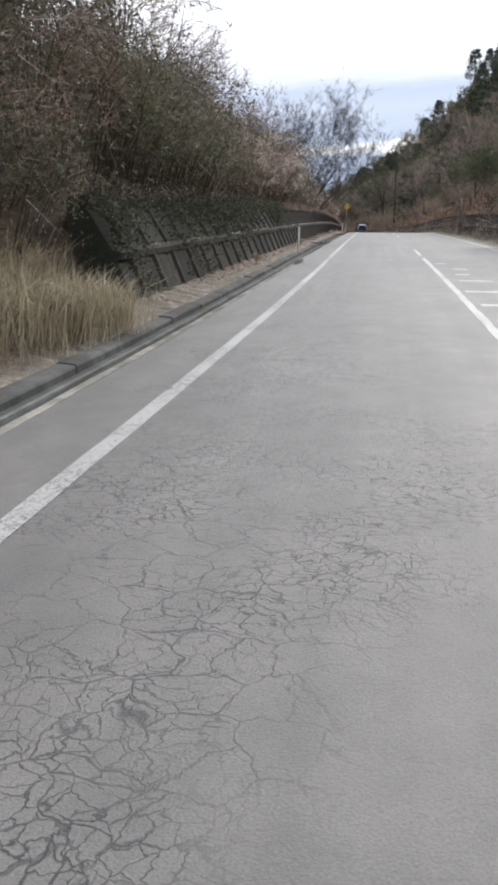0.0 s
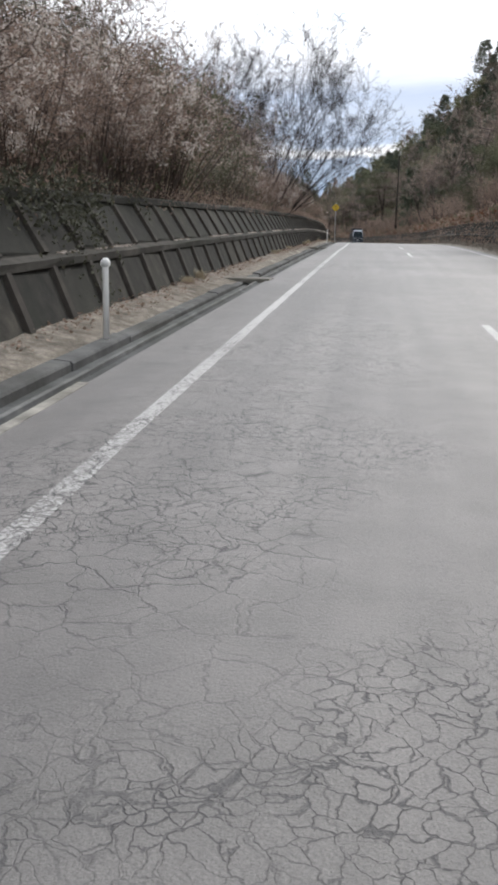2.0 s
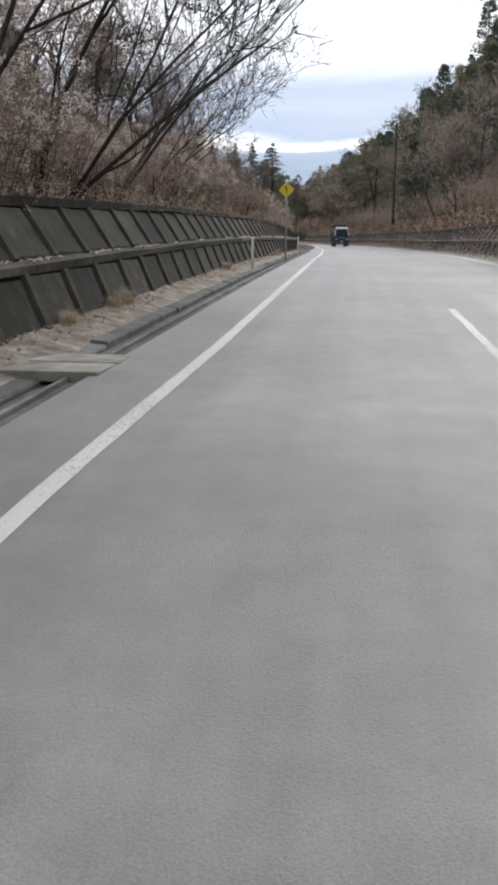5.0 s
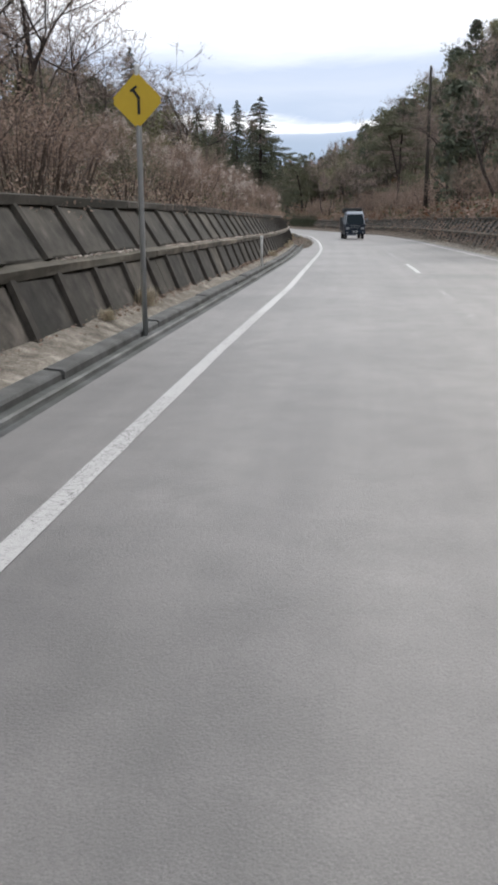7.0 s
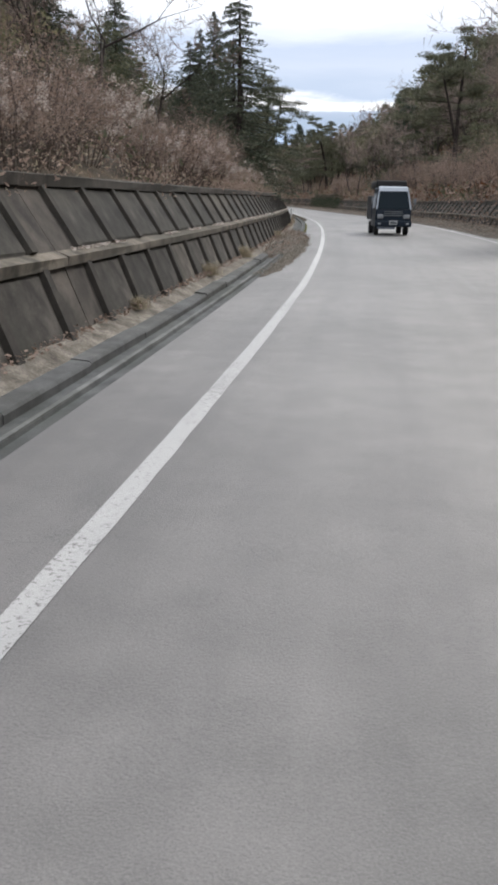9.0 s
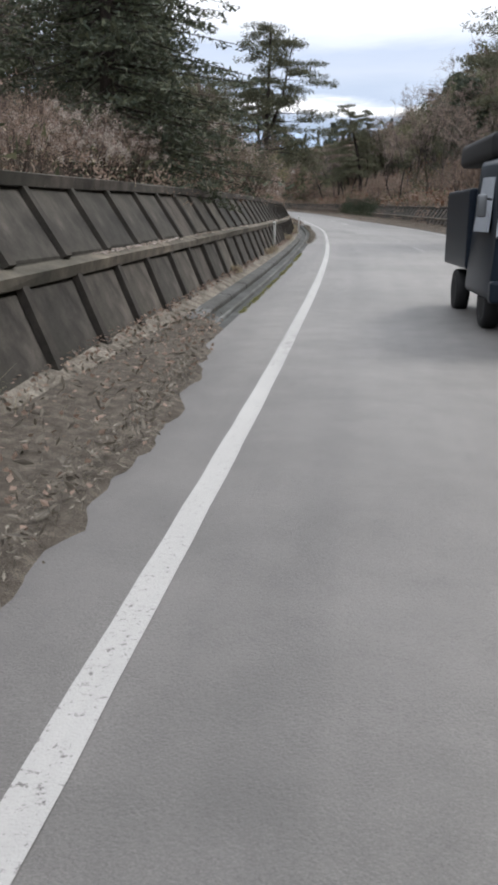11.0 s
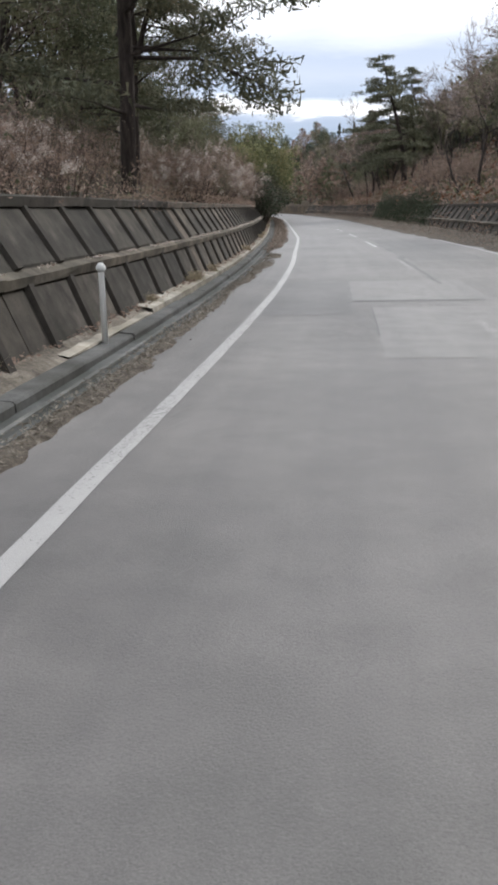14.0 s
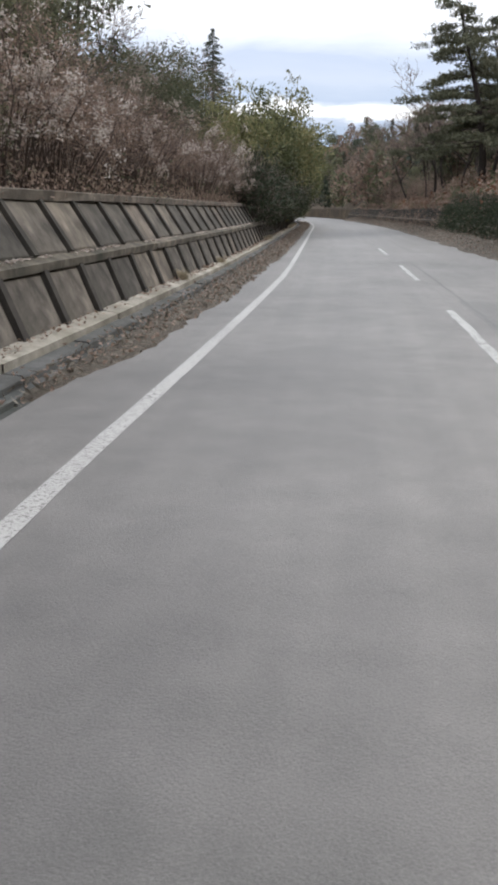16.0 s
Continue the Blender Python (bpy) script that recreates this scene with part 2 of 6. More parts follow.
    hgt = mth(n, l, "SUBTRACT", mth(n, l, "SUBTRACT", mth(n, l, "MULTIPLY", grain.outputs["Fac"], 0.5), mth(n, l, "MULTIPLY", stone.outputs["Distance"], 0.5)), line)
    bump(n, l, b, hgt, 0.5, 0.007)
    return m


def concrete_material(name, base, stain, moss=(0.05, 0.06, 0.04), amount=0.5, pieces=False):
    m, n, l, b = mat(name, 0.93)
    v = place(n)
    stretch_ = n.new("ShaderNodeMapping")
    stretch_.inputs["Scale"].default_value = (1, 1, 0.7)
    l.new(v, stretch_.inputs[0])
    drip = tex(n, l, scale=2.6, detail=6, vec=stretch_.outputs[0], rough=0.65)
    fine = tex(n, l, scale=45, detail=4, vec=v)
    slow = tex(n, l, scale=0.5, detail=4, vec=v)
    info = n.new("ShaderNodeObjectInfo")
    col = ramp2(n, l, drip.outputs["Fac"], ((0.34, stain), (0.62, base)))
    blot = tex(n, l, scale=1.1, detail=8, vec=v, rough=0.72)
    col = mixc(n, l, 0.75, col, ramp2(n, l, blot.outputs["Fac"], ((0.36, (0.22, 0.22, 0.21)), (0.52, (0.5, 0.5, 0.49)), (0.66, (0.74, 0.72, 0.68)))), "OVERLAY")
    col = mixc(n, l, mth(n, l, "MULTIPLY", ramp2(n, l, slow.outputs["Fac"], ((0.42, (0, 0, 0)), (0.62, (1, 1, 1)))), amount), col, moss)
    col = mixc(n, l, 0.35, col, ramp2(n, l, fine.outputs["Fac"], ((0.3, (0.3, 0.3, 0.3)), (0.7, (0.7, 0.7, 0.7)))), "OVERLAY")
    if pieces:
        tone = ramp2(n, l, info.outputs["Random"], ((0.0, (0.55, 0.56, 0.56)), (0.6, (0.95, 0.94, 0.92)), (0.85, (1.18, 1.15, 1.11)), (1.0, (1.5, 1.44, 1.36))))
        col = mixc(n, l, 1.0, col, tone, "MULTIPLY")
    else:
        col = mixc(n, l, mth(n, l, "MULTIPLY", info.outputs["Random"], 0.35), col, tuple(c * 0.5 for c in base))
    l.new(col, b.inputs["Base Color"])
    bump(n, l, b, mth(n, l, "ADD", mth(n, l, "MULTIPLY", drip.outputs["Fac"], 0.6), mth(n, l, "MULTIPLY", fine.outputs["Fac"], 0.4)), 0.25, 0.02)
    return m


def ground_material(name, dark, mid, light, scale=1.0):
    m, n, l, b = mat(name, 1.0)
    v = place(n)
    a = tex(n, l, scale=1.6 * scale, detail=8, vec=v, rough=0.7)
    f = tex(n, l, scale=22 * scale, detail=6, vec=v, rough=0.7)
    col = ramp2(n, l, a.outputs["Fac"], ((0.32, dark), (0.5, mid), (0.68, light)))
    col = mixc(n, l, 0.6, col, ramp2(n, l, f.outputs["Fac"], ((0.35, (0.2, 0.2, 0.2)), (0.65, (0.85, 0.82, 0.78)))), "OVERLAY")
    l.new(col, b.inputs["Base Color"])
    bump(n, l, b, f.outputs["Fac"], 0.7, 0.06)
    return m


def leaf_material(name, stops, spread=0.5, through_light=0.25):
    """Leaves or needles: each leaf and each plant has its own tone; some light passes through."""
    m, n, l, b = mat(name, 0.75)
    geo, info = n.new("ShaderNodeNewGeometry"), n.new("ShaderNodeObjectInfo")
    fac = mth(n, l, "ADD", mth(n, l, "MULTIPLY", geo.outputs["Random Per Island"], spread), mth(n, l, "MULTIPLY", info.outputs["Random"], 1 - spread))
    col = ramp2(n, l, fac, stops)
    l.new(col, b.inputs["Base Color"])
    tr = n.new("ShaderNodeBsdfTranslucent")
    l.new(col, tr.inputs["Color"])
    mx = n.new("ShaderNodeMixShader")
    mx.inputs[0].default_value = through_light
    l.new(b.outputs[0], mx.inputs[1])
    l.new(tr.outputs[0], mx.inputs[2])
    l.new(mx.outputs[0], n["Material Output"].inputs["Surface"])
    return m


def bark_material(name, dark, light):
    m, n, l, b = mat(name, 0.95)
    v = place(n)
    st = n.new("ShaderNodeMapping")
    st.inputs["Scale"].default_value = (1, 1, 0.2)
    l.new(v, st.inputs[0])
    a = tex(n, l, scale=14, detail=6, vec=st.outputs[0], rough=0.7)
    l.new(ramp2(n, l, a.outputs["Fac"], ((0.35, dark), (0.68, light))), b.inputs["Base Color"])
    bump(n, l, b, a.outputs["Fac"], 0.8, 0.03)
    return m


def plain_material(name, color, rough=0.5, metal=0.0, vary=0.12):
    m, n, l, b = mat(name, rough)
    a = tex(n, l, scale=9, detail=5, vec=place(n))
    l.new(mixc(n, l, a.outputs["Fac"], tuple(c * (1 - vary) for c in color), tuple(min(1, c * (1 + vary)) for c in color)), b.inputs["Base Color"])
    b.inputs["Metallic"].default_value = metal
    return m


ASPHALT = asphalt_material("asphalt", (0.100, 0.096, 0.092), (0.156, 0.149, 0.142))
PATCH = asphalt_material("asphalt_patch", (0.140, 0.136, 0.131), (0.164, 0.158, 0.151), 0.1)
PATCH_DARK = asphalt_material("asphalt_patch_dark", (0.084, 0.082, 0.080), (0.116, 0.112, 0.108), 1.0)
TAR = asphalt_material("tarred_asphalt", (0.060, 0.060, 0.061), (0.085, 0.084, 0.083), 0.5)
PAINT = asphalt_material("road_paint", (0.100, 0.096, 0.092), (0.156, 0.149, 0.142), 1.0, (0.37, 0.365, 0.355), 0.05)
PAINT_WORN = asphalt_material("road_paint_worn", (0.100, 0.096, 0.092), (0.156, 0.149, 0.142), 1.0, (0.42, 0.42, 0.41), 0.08)
PAINT_FAINT = asphalt_material("road_paint_faint", (0.100, 0.096, 0.092), (0.156, 0.149, 0.142), 1.0, (0.30, 0.295, 0.285), 0.20)
CONCRETE = concrete_material("stained_wall_concrete", (0.100, 0.086, 0.074), (0.034, 0.030, 0.027), (0.026, 0.028, 0.021), 0.7)
# moss, and the shade of overhanging plants put into the colour
CONCRETE_MOSS_SHADE = concrete_material("mossy_shaded_concrete", (0.046, 0.043, 0.038), (0.018, 0.018, 0.016), (0.020, 0.024, 0.016), 0.8)
CONCRETE_PALE = concrete_material("weathered_concrete", (0.215, 0.180, 0.150), (0.072, 0.060, 0.052), (0.040, 0.040, 0.030), 0.6)
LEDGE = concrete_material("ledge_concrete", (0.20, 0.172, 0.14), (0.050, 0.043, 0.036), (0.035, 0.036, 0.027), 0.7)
PANEL = concrete_material("stained_panel_concrete", (0.090, 0.081, 0.073), (0.033, 0.030, 0.027), (0.026, 0.028, 0.021), 0.7, True)
PANEL_MOSS_SHADE = concrete_material("mossy_shaded_panel", (0.043, 0.040, 0.035), (0.017, 0.017, 0.015), (0.020, 0.024, 0.016), 0.8, True)
PANEL_PALE = concrete_material("weathered_panel_concrete", (0.150, 0.133, 0.118), (0.050, 0.044, 0.039), (0.040, 0.040, 0.030), 0.6, True)
CONCRETE_DARK = concrete_material("dark_concrete", (0.062, 0.053, 0.046), (0.026, 0.023, 0.021), (0.018, 0.021, 0.015), 0.6)
CONCRETE_KERB = concrete_material("kerb_concrete", (0.118, 0.119, 0.119), (0.066, 0.066, 0.066), (0.045, 0.044, 0.035), 0.5)
PALE_EDGE = concrete_material("pale_worn_concrete", (0.26, 0.248, 0.225), (0.12, 0.114, 0.102), (0.09, 0.084, 0.06), 0.4)
RIB = concrete_material("gutter_rib_concrete", (0.165, 0.166, 0.164), (0.095, 0.095, 0.094), (0.05, 0.052, 0.042), 0.5)
GUTTER = concrete_material("dark_gutter_concrete", (0.105, 0.108, 0.109), (0.058, 0.059, 0.060), (0.03, 0.034, 0.025), 0.6)
LITTER = ground_material("leaf_litter", (0.082, 0.072, 0.060), (0.185, 0.166, 0.140), (0.33, 0.305, 0.265), 2.0)
DRIFT = ground_material("drifted_earth", (0.058, 0.050, 0.041), (0.112, 0.097, 0.081), (0.195, 0.170, 0.142), 5.0)
SLOPE = ground_material("slope_soil", (0.020, 0.016, 0.012), (0.050, 0.038, 0.026), (0.10, 0.075, 0.045), 0.5)
FAR_GROUND = ground_material("valley_floor", (0.03, 0.035, 0.02), (0.06, 0.055, 0.035), (0.1, 0.085, 0.05), 0.05)
BARK_DARK = bark_material("dark_bark", (0.018, 0.015, 0.014), (0.075, 0.060, 0.052))
BARK_BLACK = bark_material("blackish_bark", (0.012, 0.010, 0.009), (0.050, 0.040, 0.034))
TWIG = bark_material("twigs", (0.038, 0.028, 0.024), (0.115, 0.086, 0.070))
TWIG_PALE = leaf_material("fine_twigs", ((0.0, (0.105, 0.080, 0.068)), (0.5, (0.205, 0.156, 0.132)), (1.0, (0.345, 0.280, 0.240))), 0.55, 0.1)
LEAF_DRY = leaf_material("dry_leaves", ((0.0, (0.105, 0.078, 0.062)), (0.45, (0.235, 0.168, 0.132)), (0.8, (0.340, 0.250, 0.200)), (1.0, (0.480, 0.385, 0.310))))
LEAF_GREEN = leaf_material("evergreen_leaves", ((0.0, (0.042, 0.050, 0.030)), (0.5, (0.095, 0.103, 0.060)), (1.0, (0.200, 0.188, 0.115))))
LEAF_OLIVE = leaf_material("olive_leaves", ((0.0, (0.060, 0.066, 0.036)), (0.5, (0.140, 0.140, 0.078)), (1.0, (0.260, 0.235, 0.140))))
LEAF_LIME = leaf_material("bamboo_leaves", ((0.0, (0.050, 0.060, 0.028)), (0.5, (0.120, 0.130, 0.060)), (1.0, (0.270, 0.245, 0.120))))
# evergreen leaf colour darkened to stand in for shade round the last bend
LEAF_SHADED = leaf_material("shade_dark_evergreen_leaves", ((0.0, (0.024, 0.032, 0.021)), (0.6, (0.050, 0.062, 0.036)), (1.0, (0.105, 0.110, 0.066))), 0.6, 0.15)
MOSS = leaf_material("moss_tufts", ((0.0, (0.075, 0.080, 0.024)), (0.5, (0.165, 0.165, 0.050)), (1.0, (0.30, 0.28, 0.10))), 0.6, 0.15)
NEEDLE = leaf_material("conifer_needles", ((0.0, (0.036, 0.046, 0.036)), (0.6, (0.074, 0.088, 0.060)), (1.0, (0.140, 0.145, 0.090))), 0.6, 0.15)
PINE_NEEDLE = leaf_material("pine_needles", ((0.0, (0.055, 0.062, 0.042)), (0.55, (0.115, 0.120, 0.076)), (0.85, (0.180, 0.165, 0.105)), (1.0, (0.260, 0.190, 0.120))), 0.7, 0.2)
TUFT = leaf_material("pale_seed_tufts", ((0.0, (0.34, 0.28, 0.24)), (0.6, (0.52, 0.46, 0.41)), (1.0, (0.72, 0.68, 0.63))), 0.6, 0.3)
GRASS = leaf_material("dry_grass", ((0.0, (0.17, 0.14, 0.095)), (0.5, (0.34, 0.29, 0.20)), (1.0, (0.54, 0.48, 0.36))), 0.7, 0.3)
WEED = leaf_material("flattened_weeds", ((0.0, (0.09, 0.078, 0.064)), (0.5, (0.17, 0.15, 0.122)), (1.0, (0.29, 0.26, 0.215))), 0.7, 0.1)
IVY = leaf_material("dark_creeper_leaves", ((0.0, (0.034, 0.038, 0.026)), (0.6, (0.075, 0.076, 0.052)), (1.0, (0.15, 0.135, 0.10))), 0.6, 0.15)
LEDGE_MOSS_SHADE = concrete_material("mossy_shaded_ledge", (0.074, 0.068, 0.059), (0.030, 0.029, 0.026), (0.022, 0.026, 0.018), 0.8)
RUST_LEAF = leaf_material("russet_leaves", ((0.0, (0.078, 0.039, 0.023)), (0.5, (0.182, 0.085, 0.046)), (1.0, (0.286, 0.156, 0.091))))
STEEL = plain_material("galvanised_steel", (0.42, 0.43, 0.43), 0.45, 0.7)
WHITE = plain_material("white_plastic", (0.72, 0.72, 0.70), 0.5)
YELLOW = plain_material("sign_yellow", (0.46, 0.32, 0.03), 0.4)
BLACK = plain_material("black_rubber", (0.02, 0.02, 0.021), 0.7)

# ---------------------------------------------------------------- mesh helpers


def mesh_of(name, verts, faces, material, smooth=False):
    me = bpy.data.meshes.new(name)
    me.from_pydata(verts, [], faces)
    me.materials.append(material)
    if smooth:
        me.shade_smooth()
    me.update()
    return me


def part(name, me, parent, label="", m=None):
    ob = new(name, me)
    ob.parent = parent
    if m is not None:
        ob.matrix_basis = m
    return tagged(ob, label)


def bm_mesh(name, bm, material, smooth=False):
    me = bpy.data.meshes.new(name)
    bm.normal_update()
    bm.to_mesh(me)
    bm.free()
    me.materials.append(material)
    if smooth:
        me.shade_smooth()
    return me


def box_bm(sx, sy, sz, bevel=0.0, at=(0, 0, 0), bm=None, segs=2):
    own = bm is None
    bm = bm or bmesh.new()
    r = bmesh.ops.create_cube(bm, size=1.0, matrix=Matrix.Translation(at) @ Matrix.Diagonal((sx, sy, sz, 1)))
    if bevel:
        edges = {e for v in r["verts"] for e in v.link_edges}
        bmesh.ops.bevel(bm, geom=list(edges), offset=bevel, segments=segs, affect="EDGES", profile=0.6)
    return bm


def road_uv(me, places):
    """Keeps each corner's place across and along the road for the asphalt's wear."""
    uv = me.uv_layers.new(name="road")
    for loop in me.loops:
        uv.data[loop.index].uv = places[loop.vertex_index]


def sweep(name, profile, s0, s1, step, material, jitter=0.0, seed=0, closed=False):
    """A band along the road: profile of (l, z) points carried from s0 to s1."""
    r = random.Random(seed)
    n = max(2, int(round((s1 - s0) / step)) + 1)
    k = len(profile)
    verts, faces = [], []
    for i in range(n):
        s = s0 + (s1 - s0) * i / (n - 1)
        for l, z in profile:
            verts.append(R(s, l + r.uniform(-jitter, jitter), z + r.uniform(-jitter, jitter) * 0.5))
    for i in range(n - 1):
        for j in range(k if closed else k - 1):
            a, b = i * k + j, i * k + (j + 1) % k
            faces.append((a, a + k, b + k, b))
    if closed:
        faces.append(tuple(range(k)))
        faces.append(tuple(reversed([(n - 1) * k + j for j in range(k)])))
    me = mesh_of(name, verts, faces, material)
    bm = bmesh.new()
    bm.from_mesh(me)
    bmesh.ops.recalc_face_normals(bm, faces=bm.faces)
    bm.to_mesh(me)
    bm.free()
    road_uv(me, [(profile[j % k][0], s0 + (s1 - s0) * (j // k) / (n - 1)) for j in range(n * k)])
    return me


def structure(name, me, label, category):
    return tagged(new(name, me), label, category, kind="structure")

# ---------------------------------------------------------------- ground, road and its edges
def shift(s):
    """The wall on the near side stands a little further back along the first stretch."""
    return float(np.interp(s, [0, 88, 106], [-0.38, -0.38, 0.0]))


def left_height(s, d):
    z = 1.45 + 0.36 * min(d, 20) + 0.55 * max(0, min(d - 20, 40)) - 0.3 * max(0, d - 70)
    if s < 14:
        z = float(np.interp(s, [10, 14], [0.0, 1.0])) * 1.2 + 0.15 + 0.55 * min(d, 20) + 0.5 * max(0, min(d - 20, 40))
    return z


def right_height(s, d):
    q = min(d, 52)
    z = 0.40 * q + 0.009 * q * q + 0.45 * max(0, min(d - 52, 70)) - 0.25 * max(0, d - 150)
    z *= float(np.interp(s, [-40, 40, 120, 180, 285, 345, 390], [0.80, 0.84, 0.86, 1.0, 1.0, 0.42, 0.32]))
    return 1.3 + z


def ground_z(s, l):
    """Height of the slopes above the road beside them."""
    if l < -2.7:
        d = -2.7 - l
        base = left_height(s, d)
    else:
        d = l - 8.2
        base = right_height(s, d)
    p = Vector((s * 0.06, l * 0.06, 3.0))
    return base + min(1.0, d / 4) * (noise.noise(p) * 1.4 + noise.noise(p * 3.1) * 0.45)


def build_ground():
    ls = [-108, -100, -80, -64, -50, -40, -32, -26, -21, -17, -14, -11.5, -9.5, -8, -6.5, -5.2, -4.2, -3.4, -2.72, -2.3, -1.40, -0.9, 6.6, 7.1, 7.95, 8.22, 9, 10, 11.2, 12.6, 14.2, 16, 18.5, 21.5, 25, 29,
          34, 40, 47, 55, 65, 78, 95, 120, 160, 220, 230]
    ss = list(np.arange(-38, 466, 2.0))
    verts, faces = [], []
    for s in ss:
        for l in ls:
            if l in (-108, 230):
                z = -12.0
            elif -2.5 < l < 8.1:
                z = -0.6
                if s < 13 and l < -2:
                    z = 0.12
                if s < 44 and l > 7.5:
                    z = 0.6
            else:
                z = ground_z(s, l)
            verts.append(R(s, l + (shift(s) if -60 < l < -2 else 0), z))
    k = len(ls)
    for i in range(len(ss) - 1):
        for j in range(k - 1):
            a = i * k + j
            faces.append((a, a + 1, a + k + 1, a + k))
    structure("ground", mesh_of("ground", verts, faces, SLOPE, True), "brown leaf-covered soil of the steep roadside slopes", "ground")
    # the valley floor beyond, out to the horizon
    bm = bmesh.new()
    bmesh.ops.create_circle(bm, cap_ends=True, radius=4300, segments=96, matrix=Matrix.Translation((0, 200, -12.5)))
    structure("ground_far", bm_mesh("ground_far", bm, FAR_GROUND), "dull green and brown valley floor far off", "ground")


build_ground()
structure("road", sweep("road", [(-0.8, -0.4), (-0.8, 0.0), (0.2, 0.0), (1.2, 0.0), (2.2, 0.0), (3.2, 0.0), (4.4, 0.0), (5.6, 0.0), (6.75, 0.0), (6.75, -0.4)], -38, 464, 2.0, ASPHALT),
          "old grey asphalt road, cracked in the wheel tracks", "road")
structure("gutter", sweep("gutter", [(-0.80, -0.004), (-0.815, -0.04), (-0.97, -0.055), (-0.985, -0.02), (-1.03, -0.02), (-1.045, -0.10), (-1.29, -0.10)], -38, 330, 1.0, GUTTER, 0.004, 3), "dark grey concrete gutter beside the asphalt", "gutter")


structure("gutter_lip", sweep("gutter_lip", [(-0.775, -0.05), (-0.775, 0.005), (-0.865, 0.005), (-0.87, -0.06)], -38, 31, 0.7, PALE_EDGE, 0.006, 8), "pale worn concrete lip between asphalt and gutter", "gutter")


structure("gutter_rib", sweep("gutter_rib", [(-0.978, -0.06), (-0.982, -0.014), (-1.030, -0.014), (-1.034, -0.09)], -38, 330, 0.8, RIB, 0.004, 9), "thin grey rib between the two gutter channels", "gutter")


def kerb_blocks():
    """Kerb stones, 2 m each, a little out of line, with open joints."""
    r = random.Random(5)
    s = -6.0
    holder = tagged(new("kerb"), "weathered grey concrete kerb along the gutter", "kerb", kind="structure")
    prof = [(-1.27, -0.2), (-1.27, -0.035), (-1.29, -0.012), (-1.46, 0.004), (-1.48, -0.006), (-1.48, -0.2)]
    while s < 300:
        n = 1.98
        dl, dz = r.uniform(-0.012, 0.012), r.uniform(-0.012, 0.012)
        if s in (42.0, 44.0, 66.0, 68.0):
            dz = -0.03
        me = sweep("kerb_stone", [(l + dl, z + dz) for l, z in prof], s + 0.01, s + n, 0.99, CONCRETE_KERB, 0, 0, True)
        part("kerb_stone", me, holder)
        s += 2.0


kerb_blocks()


def verge(name, s0, s1, inner, outer_fn, z0, z1, seed, material, label):
    r = random.Random(seed)
    verts, faces = [], []
    n = int((s1 - s0) / 0.5)
    k = 6
    for i in range(n + 1):
        s = s0 + (s1 - s0) * i / n
        for j in range(k):
            f = j / (k - 1)
            l = inner + (outer_fn(s) - inner) * f
            edge = 0.0 if 0 < j else r.uniform(-0.05, 0.05)
            verts.append(R(s, l + edge, z0 + (z1 - z0) * f + (0 if j in (0,) else r.uniform(-0.010, 0.014))))
    for i in range(n):
        for j in range(k - 1):
            a = i * k + j
            faces.append((a, a + k, a + k + 1, a + 1))
    structure(name, mesh_of(name, verts, faces, material, True), label, "verge")


verge("verge_left", -6, 300, -1.40, lambda s: -1.8 + shift(s), -0.035, 0.13, 11, LITTER, "strip of dead leaves and soil at the wall's foot")
verge("verge_right", -38, 330, 6.70, lambda s: 7.62, 0.008, 0.16, 12, LITTER, "strip of dry grass and dead leaves beside the road")


# lines painted on the road
def line_sway(s):
    """The edge line was not painted quite parallel to the kerb."""
    return float(np.interp(s, [8, 24, 30, 46, 56, 65, 70, 80, 95, 99, 104, 110, 116, 123, 130, 142, 152, 178, 186, 193, 198, 206, 212, 218, 226, 240],
                           [-0.02, 0.02, 0.0, 0.01, 0.01, -0.01, 0.05, 0.04, 0.0, 0.03, 0.08, 0.03, 0.02, 0.07, 0.11, 0.05, 0.0, -0.05, -0.04, 0.04, 0.09, 0.10, 0.05, 0.10, 0.18, 0.1]))


def line_mesh(name, l0, l1, s0, s1, material, wob=0.006, seed=1, sway=lambda s: 0.0):
    r = random.Random(seed)
    verts, faces = [], []
    n = max(2, int((s1 - s0) / 0.4))
    for i in range(n + 1):
        s = s0 + (s1 - s0) * i / n
        verts += [R(s, sway(s) + l0 + r.uniform(-wob, wob), 0.004), R(s, sway(s) + l1 + r.uniform(-wob, wob), 0.004)]
    for i in range(n):
        a = 2 * i
        faces.append((a, a + 1, a + 3, a + 2))
    me = mesh_of(name, verts, faces, material)
    road_uv(me, [(l, s0 + (s1 - s0) * (j // 2) / n) for j in range(len(verts)) for l in ((l0, l1)[j % 2],)])
    return me


structure("edge_line_left", line_mesh("edge_line_left", -0.065, 0.065, -20, 440, PAINT, 0.004, 1, line_sway), "worn white edge line cracked with the asphalt", "road marking")
structure("edge_line_right", line_mesh("edge_line_right", 6.15, 6.27, -20, 440, PAINT, sway=lambda s: -0.22 * max(0.0, min(1.0, (s - 205) / 25))), "worn white edge line on the far side", "road marking")
DASHES = [31.1, 58.5, 69.2, 78.7, 88.5, 98.4, 109.0, 119.3, 129.5, 139.7, 149.9, 160.1, 170.3, 180.2, 189.5, 202.2, 214.6, 225.2, 235.6, 246, 256.4, 266.8, 277.2, 287.6, 298]
for i, s in enumerate(DASHES):
    tagged(new("centre_dash", line_mesh("centre_dash", 2.96, 3.07, s, s + 5.0, PAINT_FAINT if 75 < s < 105 or 118 < s < 212 or s > 238 else PAINT_WORN, 0.012, i)), "faded white dash of the centre line", "road marking", "centre line dashes", "structure")
